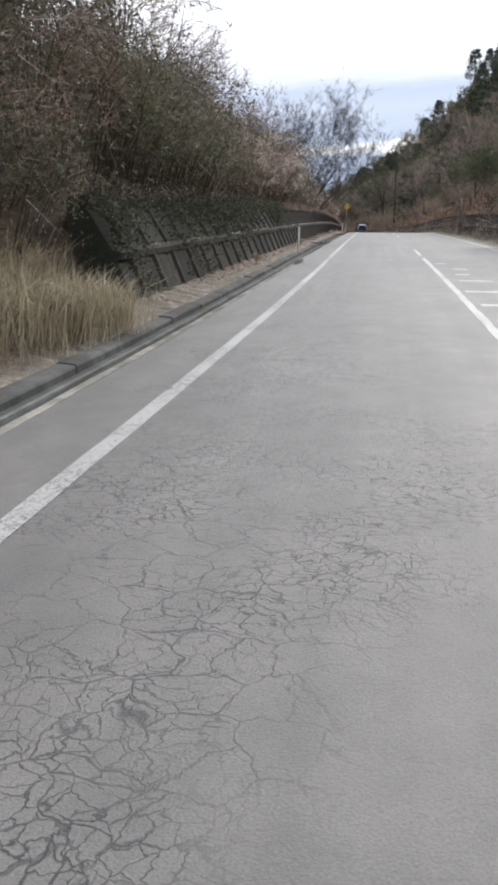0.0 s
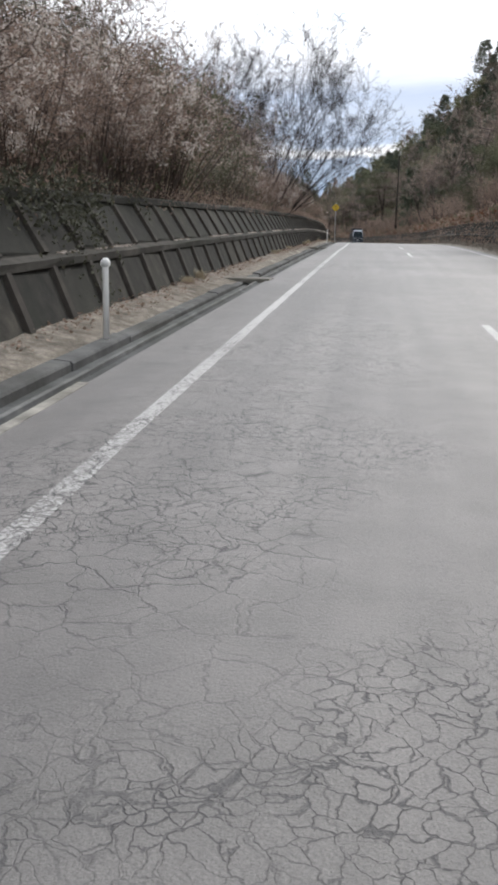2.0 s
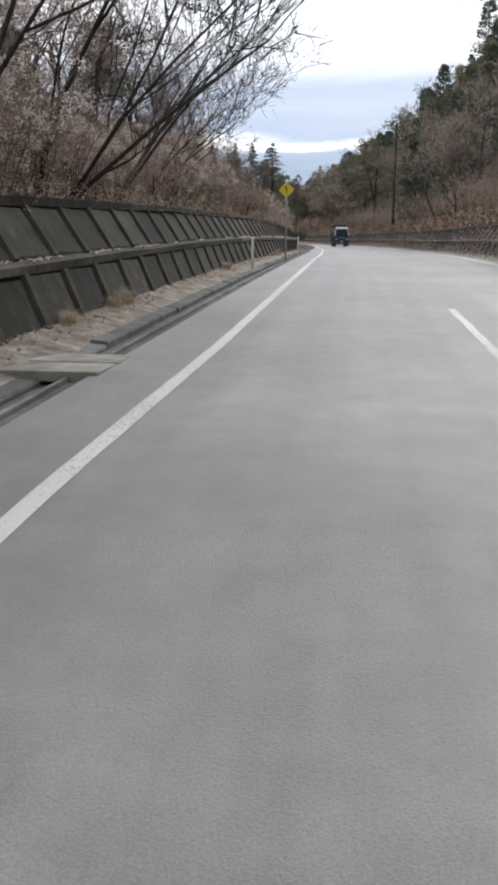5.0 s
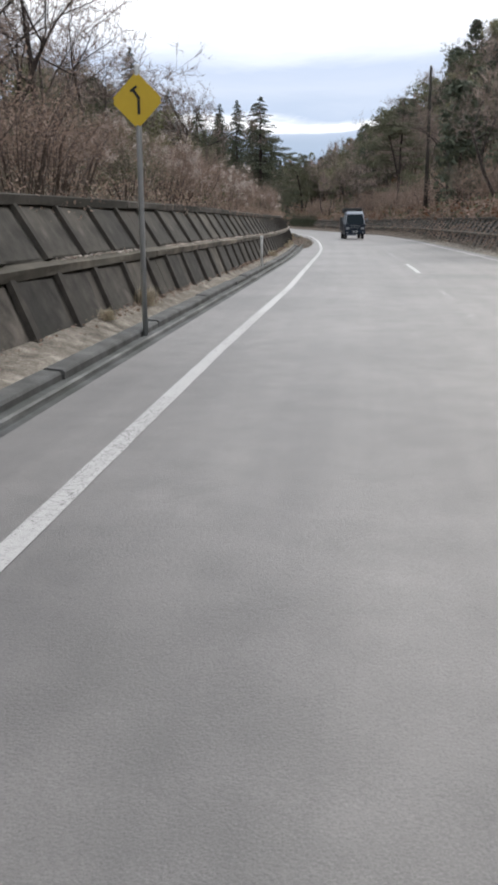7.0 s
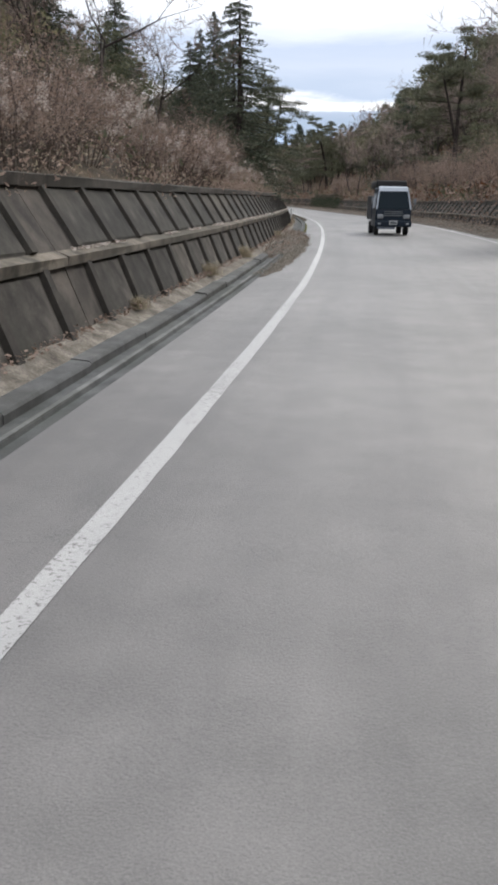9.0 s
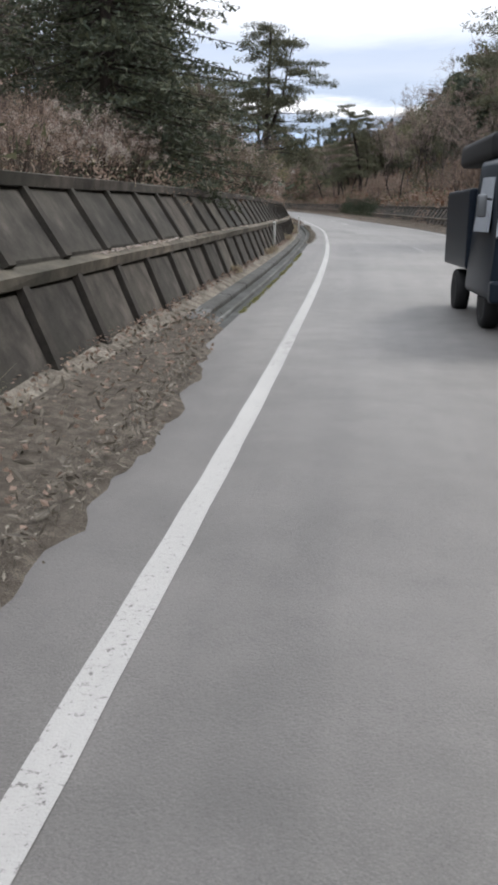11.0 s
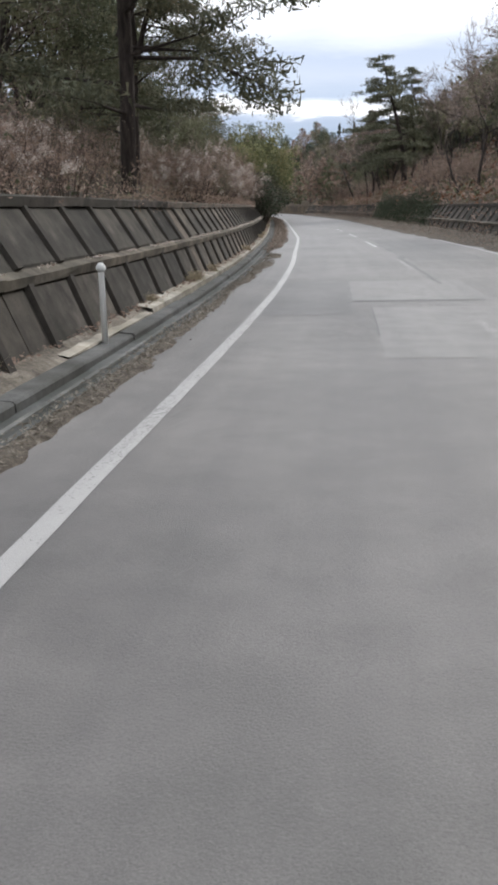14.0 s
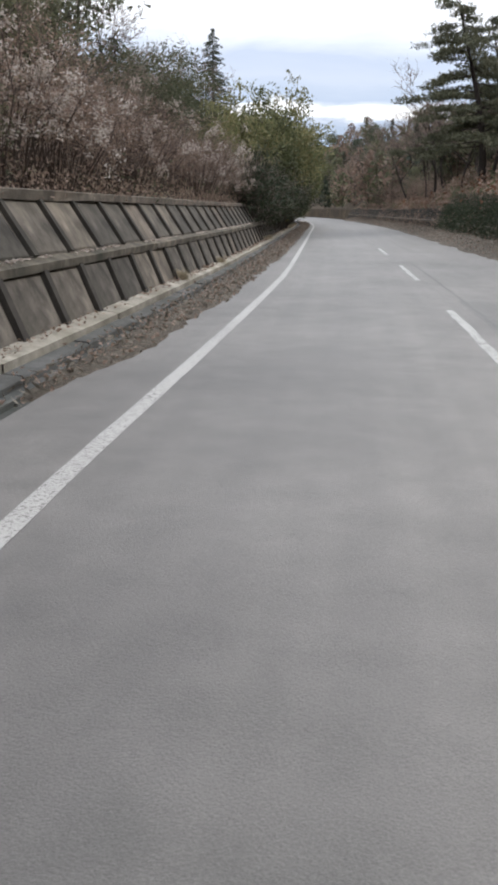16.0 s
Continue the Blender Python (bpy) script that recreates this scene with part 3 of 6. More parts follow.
structure("centre_line", line_mesh("centre_line", 2.96, 3.08, 2, 29.4, PAINT_WORN, 0.012, 40), "worn solid white centre line", "road marking")
for i, (s, a, b) in enumerate(((26.2, 3.2, 3.5), (23.7, 3.5, 3.85), (21.6, 3.40, 3.70), (19.6, 3.30, 4.00), (16.9, 3.18, 3.95), (14.4, 3.2, 3.95), (12.2, 3.2, 3.95), (10.0, 3.2, 3.95))):
    me = line_mesh("slow_bar", a, b, s - 0.16, s + 0.16, PAINT_WORN, 0.01, 60 + i)
    tagged(new("slow_bar", me), "short worn white bar painted across the lane", "road marking", "slowing bars", "structure")

# repairs in the asphalt
for name, a, b, s0, s1, m_, lab in (("asphalt_patch", 1.43, 3.6, 195.5, 199.5, PATCH, "pale square-cut asphalt repair"), ("asphalt_patch", 1.70, 3.7, 190.0, 194.6, PATCH, "pale asphalt repair with a cut edge"),
                                   ("asphalt_patch", 0.12, 1.40, 193.6, 199.1, PATCH_DARK, "darker asphalt repair beside the edge line"), ("asphalt_patch", 3.3, 5.4, 206, 221, PATCH_DARK, "darker asphalt repair in the far lane"),
                                   ("asphalt_patch", 3.0, 4.6, 106.8, 108.4, PATCH_DARK, "dark asphalt repair by the centre line")):
    me = line_mesh(name, a, b, s0, s1, m_, 0.02, int(s0))
    ob = structure(name, me, lab, "road repair")
    ob.location.z = -0.001
for s0, s1, l0, l1, wob in ((191.6, 194.6, 1.685, 1.71, 0.006), (195.4, 195.6, 1.43, 3.5, 0.03), (195.6, 199.5, 1.415, 1.435, 0.008), (199.46, 199.54, 1.43, 2.5, 0.03), (198.5, 208.0, 3.11, 3.19, 0.035), (207.0, 216.5, 3.20, 3.28, 0.035), (216.5, 231.0, 3.36, 3.40, 0.012)):
    me = line_mesh("tar_joint", l0, l1, s0, s1, TAR, wob, int(s0 * 3))
    structure("tar_joint", me, "dark tarred joint between two asphalt layers", "road repair").location.z = 0.001

# cover slabs over the gutter
for s0, w in ((43.9, 1.12), (68.4, 0.96)):
    cover = tagged(new("gutter_cover"), "grey concrete slabs laid across the gutter and kerb", "gutter cover", "gutter covers")
    cover.matrix_basis = RM(s0, -0.72 - w / 2, -0.036)
    for y, dx, dz in ((-0.33, 0, 0), (0.33, 0.015, 0.006)):
        part("slab", bm_mesh("slab", box_bm(w, 0.63, 0.10, 0.015, (dx, y, dz)), PALE_EDGE), cover)


# ---------------------------------------------------------------- retaining walls with sloping ribs
BAY = 1.38


def rib_mesh(name, p0, p1, w0, w1, proud, material):
    """A tapered rib from p0 to p1 (l, z), standing out of the leaning face."""
    (a, z0), (b, z1) = p0, p1
    dn = Vector((z1 - z0, a - b)).normalized() * proud
    verts = []
    for (l, z, w) in ((a, z0, w0), (b, z1, w1)):
        verts += [(l, -w / 2, z), (l, w / 2, z), (l + dn.x, w / 2 * 0.8, z + dn.y), (l + dn.x, -w / 2 * 0.8, z + dn.y)]
    faces = [(0, 1, 2, 3), (7, 6, 5, 4), (0, 4, 5, 1), (1, 5, 6, 2), (2, 6, 7, 3), (3, 7, 4, 0)]
    return mesh_of(name, verts, faces, material)


def panel_mesh(name, p0, p1, width, proud, material):
    """A cast panel between two ribs, its edges chamfered, its skin slightly uneven."""
    (a, z0), (b, z1) = p0, p1
    dn = Vector((z1 - z0, a - b)).normalized() * proud
    verts = []
    for f, inset, out_ in ((0, 0, 0), (0.03, 0.03, 1), (0.5, 0.03, 0.8), (0.97, 0.03, 1), (1, 0, 0)):
        l, z = a + (b - a) * f, z0 + (z1 - z0) * f
        for y in (-width / 2 + inset, 0.0, width / 2 - inset):
            verts.append((l + dn.x * out_, y, z + dn.y * out_))
    faces = [(3 * i + j, 3 * i + j + 1, 3 * i + j + 4, 3 * i + j + 3) for i in range(4) for j in range(2)]
    faces += [(0, 3, 6, 9, 12), (2, 14, 11, 8, 5)]
    if proud < 0:
        faces = [tuple(reversed(f)) for f in faces]
    return mesh_of(name, verts, faces, material)


def wall_run(name, s0, sections, mirror, foot, h, label):
    """Sections of eight bays. Profile given for the near side wall; mirrored for the far side."""
    k = h / 1.62
    prof = [(-0.0, -0.3), (0.0, 0.0), (-0.30, 0.70 * k), (-0.25, 0.71 * k), (-0.235, 0.81 * k), (-0.38, 0.86 * k), (-0.80, 1.50 * k), (-0.74, 1.51 * k), (-0.73, 1.62 * k), (-0.80, 1.64 * k), (-1.08, 1.62 * k),
            (-1.08, -0.3)]
    sg = -1 if mirror else 1
    # ribs in a darker concrete than the panels between them
    up = rib_mesh("rib", (-0.38 * sg, 0.86 * k), (-0.80 * sg, 1.505 * k), 0.20, 0.15, 0.055 * sg, CONCRETE_DARK)
    lo = rib_mesh("rib", (0.0, 0.0), (-0.30 * sg, 0.705 * k), 0.20, 0.17, 0.06 * sg, CONCRETE_DARK)
    hi = {m_: panel_mesh("panel", (-0.385 * sg, 0.875 * k), (-0.795 * sg, 1.495 * k), 1.17, 0.014 * sg, m_) for m_ in (PANEL, PANEL_MOSS_SHADE, PANEL_PALE)}
    lw = {m_: panel_mesh("panel", (-0.008 * sg, 0.02), (-0.295 * sg, 0.69 * k), 1.17, 0.014 * sg, m_) for m_ in (PANEL, PANEL_MOSS_SHADE, PANEL_PALE)}
    rr = random.Random(int(s0))
    for i in range(sections):
        a = s0 + i * BAY * 8
        verts, faces = [], []
        n, kk = 8, len(prof)
        for j in range(n + 1):
            s = a + j * BAY - (0.012 if j == n else 0)
            off = 0 if mirror else shift(s)
            for q, (l, z) in enumerate(prof):
                rough = rr.uniform(-0.014, 0.014) if q in (2, 3, 4, 7, 8) else 0.0
                verts.append(R(s, foot + off + sg * l + rough, z + rough * 0.8))
        for j in range(n):
            for q in range(kk - 1):
                v = j * kk + q
                faces.append((v, v + kk, v + kk + 1, v + 1))
        faces.append(tuple(range(kk)))
        faces.append(tuple(range(n * kk, (n + 1) * kk)))
        # first stretch, and far wall by the pine: shade coloured in as blackened concrete
        me = mesh_of(name, verts, faces, CONCRETE_PALE if a > 192 and not mirror else CONCRETE_MOSS_SHADE if mirror and 228 < a < 256 else CONCRETE if a > 84 else CONCRETE_MOSS_SHADE)
        me.materials.append(LEDGE if a > 84 else LEDGE_MOSS_SHADE)
        # ledge front and top: paler concrete, their sunlit look put into the colour
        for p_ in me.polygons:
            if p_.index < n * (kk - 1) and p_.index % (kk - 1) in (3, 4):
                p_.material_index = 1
        bm = bmesh.new()
        bm.from_mesh(me)
        bmesh.ops.recalc_face_normals(bm, faces=bm.faces)
        bm.to_mesh(me)
        bm.free()
        ob = structure(name, me, label, "retaining wall")
        for j in range(8):
            s = a + (j + 0.5) * BAY
            off = 0 if mirror else shift(s)
            for me_ in (up, lo):
                part("rib", me_, ob, m=RM(s, foot + off, 0.0))
            if not mirror and j < 7:
                kind_ = PANEL_PALE if a > 192 else PANEL if a > 84 else PANEL_MOSS_SHADE
                s = a + (j + 1.0) * BAY
                for me_ in (hi[kind_], lw[kind_]):
                    part("panel", me_, ob, m=RM(s, foot + shift(s), 0.0))


wall_run("wall_left", 13.0, 26, False, -1.68, 1.64, "stained leaning concrete retaining wall with a ledge and sloping ribs")
wall_run("wall_right", 46.0, 26, True, 7.35, 1.45, "mossy leaning concrete retaining wall with ribs across the road")

# ---------------------------------------------------------------- plants
def tube(verts, faces, pts, radii, sides):
    """A tapered tube along pts."""
    base = len(verts)
    for i, p in enumerate(pts):
        d = (pts[min(i + 1, len(pts) - 1)] - pts[max(i - 1, 0)])
        d = d.normalized() if d.length > 1e-6 else Vector((0, 0, 1))
        u = d.orthogonal().normalized()
        w = d.cross(u)
        for j in range(sides):
            a = 2 * math.pi * j / sides
            verts.append(p + (u * math.cos(a) + w * math.sin(a)) * radii[i])
    for i in range(len(pts) - 1):
        for j in range(sides):
            a, b = base + i * sides + j, base + i * sides + (j + 1) % sides
            faces.append((a, b, b + sides, a + sides))


def cards(points, size, seed, flat=0.0, long=1.6, droop=0.0, slim=False):
    """Small leaf blades (two bent triangles each) at the points, turned at random; flat presses them level."""
    g = np.random.default_rng(seed)
    P = np.asarray(points, float)
    n = len(P)
    d = g.normal(size=(n, 3))
    d[:, 2] = d[:, 2] * (1 - flat) - droop
    d /= np.linalg.norm(d, axis=1)[:, None]
    e = g.normal(size=(n, 3))
    e[:, 2] *= (1 - flat)
    e -= (e * d).sum(1)[:, None] * d
    e /= np.linalg.norm(e, axis=1)[:, None] + 1e-9
    sz = size * g.uniform(0.55, 1.35, n)[:, None]
    nrm = np.cross(d, e)
    a, b = P - d * sz * long / 2, P + d * sz * long / 2
    c, f = P + e * sz / 2 + nrm * sz * 0.15, P - e * sz / 2 + nrm * sz * 0.15
    if slim:
        V = np.stack([a + e * sz * 0.45, a - e * sz * 0.45, b + nrm * sz * 0.2], 1).reshape(-1, 3)
        return V, np.arange(3 * n).reshape(n, 3)
    V = np.stack([a, c, b, f], 1).reshape(-1, 3)
    F = np.arange(4 * n).reshape(n, 4)
    return V, F


def card_mesh(name, points, size, seed, material, **kw):
    V, F = cards(points, size, seed, **kw)
    return mesh_of(name, V.tolist(), F.tolist(), material)


def twigs(name, tips, seed, material, per=5, length=0.6, width=0.011, subs=3):
    """Fine twigs that fan out from the branch ends: slim blades, each with side blades."""
    g = random.Random(seed)
    v, f = [], []

    def blade(p, d, n, w):
        e = d.orthogonal().normalized()
        e = (e * g.gauss(0, 1) + d.cross(e) * g.gauss(0, 1)).normalized() * w / 2
        q = len(v)
        v.extend((p - e, p + e, p + d * n))
        f.append((q, q + 1, q + 2))

    for tip, d in tips:
        for _ in range(per):
            a = (d * 0.5 + Vector((g.gauss(0, 0.55), g.gauss(0, 0.55), g.gauss(0.15, 0.45)))).normalized()
            n = length * g.uniform(0.4, 1.35)
            p = tip - d * (g.random() ** 1.5) * length * 1.2
            blade(p, a, n, width * 1.3)
            for _ in range(subs):
                b = (a * 0.7 + Vector((g.gauss(0, 0.6), g.gauss(0, 0.6), g.gauss(0.1, 0.5)))).normalized()
                blade(p + a * n * g.uniform(0.15, 0.85), b, n * g.uniform(0.35, 0.75), width)
    return mesh_of(name, v, f, material)


def grow(verts, faces, tips, r, p, d, length, rad, depth, spread, up=0.05, sides=5, kids=3, segs=3, low=0.35, thin=0.0035):
    """A limb and its branches; tips collects the ends of the finest twigs."""
    pts, radii = [p.copy()], [rad]
    q, dd = p.copy(), d.normalized()
    for i in range(segs):
        dd = (dd + Vector((r.gauss(0, 0.13), r.gauss(0, 0.13), r.gauss(0, 0.08) + up))).normalized()
        q = q + dd * (length / segs)
        pts.append(q.copy())
        radii.append(rad * (1 - 0.62 * (i + 1) / segs))
    tube(verts, faces, pts, radii, sides if depth > 1 else 3)
    if depth == 0:
        tips.append((pts[-1], dd))
        return
    for i in range(kids + (1 if r.random() < 0.5 else 0)):
        f = r.uniform(low, 1.0) if i else 1.0
        j = min(segs - 1, int(f * segs))
        at = pts[j].lerp(pts[j + 1], f * segs - j)
        side = Vector((r.gauss(0, 1), r.gauss(0, 1), r.gauss(0, 0.6) + 0.15)).normalized()
        nd = (dd * (1 - spread) + side * spread).normalized()
        grow(verts, faces, tips, r, at, nd, length * r.uniform(0.5, 0.78), max(thin, radii[j] * r.uniform(0.45, 0.65)), depth - 1, spread, up, sides, kids, segs, low, thin)


KINDS = {}


def plant(kind, builder, variants, m, label, category, group):
    """Plants one of a kind; the first few are built, the rest are copies of these."""
    protos = KINDS.setdefault(kind, [[], 0])
    i = protos[1] % variants
    protos[1] += 1
    if i < len(protos[0]):
        return copy_thing(protos[0][i], m @ Matrix.Scale(1 / protos[0][i].scale[0], 4))
    ob = tagged(new(kind), label, category, group)
    builder(ob, i)
    ob.matrix_basis = m
    protos[0].append(ob)
    return ob


def bare_tree(ob, i, height=10.5):
    """Many-stemmed tree on the bank: some stems upright, some arching low out over the road."""
    r = random.Random(100 + i)
    v, f, tips = [], [], []
    for k, out_ in enumerate(((1.25, 0.55, 0.90, 0.30), (0.7, 0.25, 1.1, 0.45), (1.05, 0.65, 0.35), (0.4, 0.15, 0.7))[i % 4]):
        d = Vector((r.gauss(out_, 0.10), r.gauss(0, 0.32), 1.0))
        grow(v, f, tips, r, Vector((r.gauss(0, 0.15), r.gauss(0, 0.15), -0.4)), d, height * r.uniform(0.5, 0.62), 0.070 * r.uniform(0.7, 1.1), 3, 0.40, 0.05, 5, 3, 4, 0.25, 0.012)
    part("trunk", mesh_of("trunk", v, f, BARK_BLACK, True), ob)
    part("crown", twigs("crown", tips, i, BARK_BLACK, 6, 0.75, 0.018, 3), ob)


def hill_tree(ob, i):
    """Leafless tree of the hillside, its crown a haze of twigs and a few dry leaves."""
    r = random.Random(300 + i)
    v, f, tips = [], [], []
    h = 8.0
    grow(v, f, tips, r, Vector((0, 0, -0.4)), Vector((r.gauss(0, 0.1), r.gauss(0, 0.1), 1)), h * 0.55, 0.15, 3, 0.5, 0.06, 3, 3, 2, 0.4)
    part("trunk", mesh_of("trunk", v, f, BARK_DARK, True), ob)
    part("crown", twigs("crown", tips, i, TWIG_PALE, 6, 0.85, 0.027, 3), ob)


def near(r, s):
    """A bell-shaped step that never strays far."""
    return max(-1.5, min(1.5, r.gauss(0, 1))) * s


def evergreen_tree(ob, i, material=None, h=8.5, leaf=0.085, many=80):
    """Broad-leaved evergreen: clumps of leaves round forking limbs."""
    r = random.Random(500 + i)
    v, f, tips = [], [], []
    grow(v, f, tips, r, Vector((0, 0, -0.4)), Vector((r.gauss(0, 0.12), r.gauss(0, 0.12), 1)), h * 0.5, 0.16, 2, 0.55, 0.05, 6, 5, 3, 0.2)
    part("trunk", mesh_of("trunk", v, f, BARK_DARK, True), ob)
    pts = []
    for p, d in tips:
        for _ in range(2):
            c = p + Vector((near(r, 0.6), near(r, 0.6), near(r, 0.5)))
            s = r.uniform(0.35, 0.7)
            for _ in range(many):
                pts.append((c.x + near(r, s), c.y + near(r, s), c.z + near(r, s * 0.6)))
    part("crown", card_mesh("crown", pts, leaf * 1.2, i, material or LEAF_GREEN, long=1.8, slim=True), ob)


def hill_evergreen(ob, i):
    """Rounded evergreen for the far slope, its leaves gathered into sprays."""
    r = random.Random(560 + i)
    v, f, tips = [], [], []
    grow(v, f, tips, r, Vector((0, 0, -0.4)), Vector((0, 0, 1)), 3.8, 0.15, 2, 0.6, 0.04, 4, 5, 2, 0.2)
    part("trunk", mesh_of("trunk", v, f, BARK_DARK, True), ob)
    pts = []
    for p, d in tips:
        c = p + Vector((r.gauss(0, 0.6), r.gauss(0, 0.6), r.gauss(0.2, 0.5)))
        s = r.uniform(0.45, 0.8)
        for _ in range(42):
            pts.append((c.x + near(r, s), c.y + near(r, s), c.z + near(r, s * 0.6)))
    part("crown", card_mesh("crown", pts, 0.27, i, LEAF_OLIVE if i % 2 else LEAF_GREEN, long=1.6, slim=True), ob)


def cedar(ob, i, sprays=12, leaves=112, leaf=0.050, gap_=0.24):
    """Pointed conifer: whorls of drooping boughs, each a flat fan of needles that narrows to its end."""
    r = random.Random(700 + i)
    h = 10.0
    broad = (3.1, 2.7, 2.9)[i % 3]
    v, f = [], []
    tube(v, f, [Vector((0, 0, -0.4)), Vector((0.05, 0, h * 0.5)), Vector((0, 0.04, h))], [0.16, 0.10, 0.012], 7)
    pts = []
    z = 0.9
    while z < h - 0.15:
        taper = 1 - z / h
        reach = taper ** 0.72 * broad + 0.10
        for _ in range(max(4, int(sprays * (0.45 + 0.65 * taper)))):
            a = r.uniform(0, 6.283)
            rr = reach * r.uniform(0.55, 1.08)
            z1 = z + r.uniform(-0.15, 0.15)
            e = Vector((math.cos(a) * rr, math.sin(a) * rr, z1 - rr * r.uniform(0.15, 0.38)))
            side = Vector((-math.sin(a), math.cos(a), 0))
            if sprays > 6:
                tube(v, f, [Vector((0, 0, z1)), e], [0.022, 0.005], 3)
            for _ in range(max(6, int(leaves * (0.35 + 0.65 * taper)))):
                t = r.uniform(0.2, 1.0)
                q = Vector((0, 0, z1)).lerp(e, t) + side * near(r, 0.20 * rr * (1.12 - t) + 0.03)
                pts.append((q.x, q.y, q.z - 0.10 * r.random() ** 2 - 0.02))
        z += gap_ * r.uniform(0.75, 1.25)
    part("trunk", mesh_of("trunk", v, f, BARK_DARK, True), ob)
    part("crown", card_mesh("crown", pts, leaf, i, NEEDLE, long=2.4, droop=0.5, slim=True), ob)


def hill_conifer(ob, i):
    """Plantation conifer of the far slopes: a blunt dome of close, drooping sprays with uneven tiers."""
    r = random.Random(760 + i)
    h, broad = 6.6 + 0.8 * (i % 3), (1.5, 1.9, 1.4, 1.7)[i % 4]
    v, f, pts = [], [], []
    tube(v, f, [Vector((0, 0, -0.4)), Vector((0.06, 0, h * 0.5)), Vector((0.02, 0.05, h * 0.96))], [0.15, 0.09, 0.015], 5)
    for k in range(150):
        u = 0.10 + 0.90 * r.random() ** 0.8
        lobe = 1 + 0.28 * noise.noise(Vector((i * 7.3, u * 6, 0.4)))
        reach = broad * lobe * min(1.0, (1.04 - u) * 2.3) ** 0.55 * (0.75 + 0.25 * min(1, u * 3))
        a = r.uniform(0, 6.283)
        q = reach * (0.55 + 0.45 * math.sqrt(r.random()))
        c = Vector((math.cos(a) * q, math.sin(a) * q, h * u - 0.12 * q))
        w = 0.26 + 0.16 * (1 - u)
        for _ in range(13):
            pts.append((c.x + near(r, w), c.y + near(r, w), c.z + near(r, w * 0.55)))
    part("trunk", mesh_of("trunk", v, f, BARK_DARK, True), ob)
    part("crown", card_mesh("crown", pts, 0.24, i, NEEDLE, long=1.9, droop=0.35, slim=True), ob)


def pine(ob, i, h=11.0):
    """Red pine: bare crooked trunk, flat tiers of needle pads above."""
    r = random.Random(900 + i)
    v, f, pts = [], [], []
    def stem(base, top, r0):
        mid = base.lerp(top, 0.5) + Vector((r.gauss(0, 0.25), r.gauss(0, 0.25), 0))
        line = [base, base.lerp(mid, 0.5) + Vector((0.05, 0, 0)), mid, mid.lerp(top, 0.5), top]
        tube(v, f, line, [r0, r0 * 0.88, r0 * 0.7, r0 * 0.5, r0 * 0.12], 8)
        n = 22
        for k in range(n):
            t = 0.17 + 0.83 * (k + r.random()) / n
            p = line[min(3, int(t * 4))].lerp(line[min(4, int(t * 4) + 1)], t * 4 - min(3, int(t * 4)))
            a = r.uniform(0, 6.283)
            reach = (h * 0.42 * (1.10 - t) + 0.6) * r.uniform(0.7, 1.1)
            e = p + Vector((math.cos(a) * reach, math.sin(a) * reach, r.uniform(-0.6, 0.8)))
            m1 = p.lerp(e, 0.5) + Vector((0, 0, r.uniform(-0.2, 0.25)))
            tube(v, f, [p, m1, e], [r0 * 0.30 * (1.1 - t) + 0.012, 0.018, 0.007], 4)
            for c in range(9):
                q = m1.lerp(e, r.uniform(-0.3, 1.1)) + Vector((r.gauss(0, 0.28), r.gauss(0, 0.28), 0.08))
                for _ in range(52):
                    pts.append((q.x + near(r, 0.30), q.y + near(r, 0.30), q.z + 0.05 + near(r, 0.11)))
    top = Vector((r.gauss(0.2, 0.3), r.gauss(0, 0.3), h))
    stem(Vector((0, 0, -0.4)), top, 0.20)
    if i == 0:
        # a low bough that droops towards the road
        p, e = Vector((0, 0, 3.1)), Vector((3.5, -0.3, 2.3))
        m1 = Vector((1.8, -0.1, 3.0))
        tube(v, f, [p, m1, e], [0.06, 0.04, 0.012], 6)
        for c in range(26):
            q = m1.lerp(e, r.uniform(-0.05, 1.1)) + Vector((r.gauss(0, 0.35), r.gauss(0, 0.55), r.gauss(0.05, 0.28)))
            tube(v, f, [m1.lerp(e, r.uniform(0.0, 0.9)), q], [0.012, 0.005], 3)
            for _ in range(52):
                pts.append((q.x + near(r, 0.30), q.y + near(r, 0.30), q.z + near(r, 0.12)))
    fork = Vector((0, 0, h * 0.32))
    stem(fork, fork + Vector((r.choice((-1, 1)) * h * 0.16, r.gauss(0, 0.6), h * 0.55)), 0.12)
    part("trunk", mesh_of("trunk", v, f, BARK_DARK, True), ob)
    part("crown", card_mesh("crown", pts, 0.058, i, PINE_NEEDLE, long=4.0, slim=True), ob)


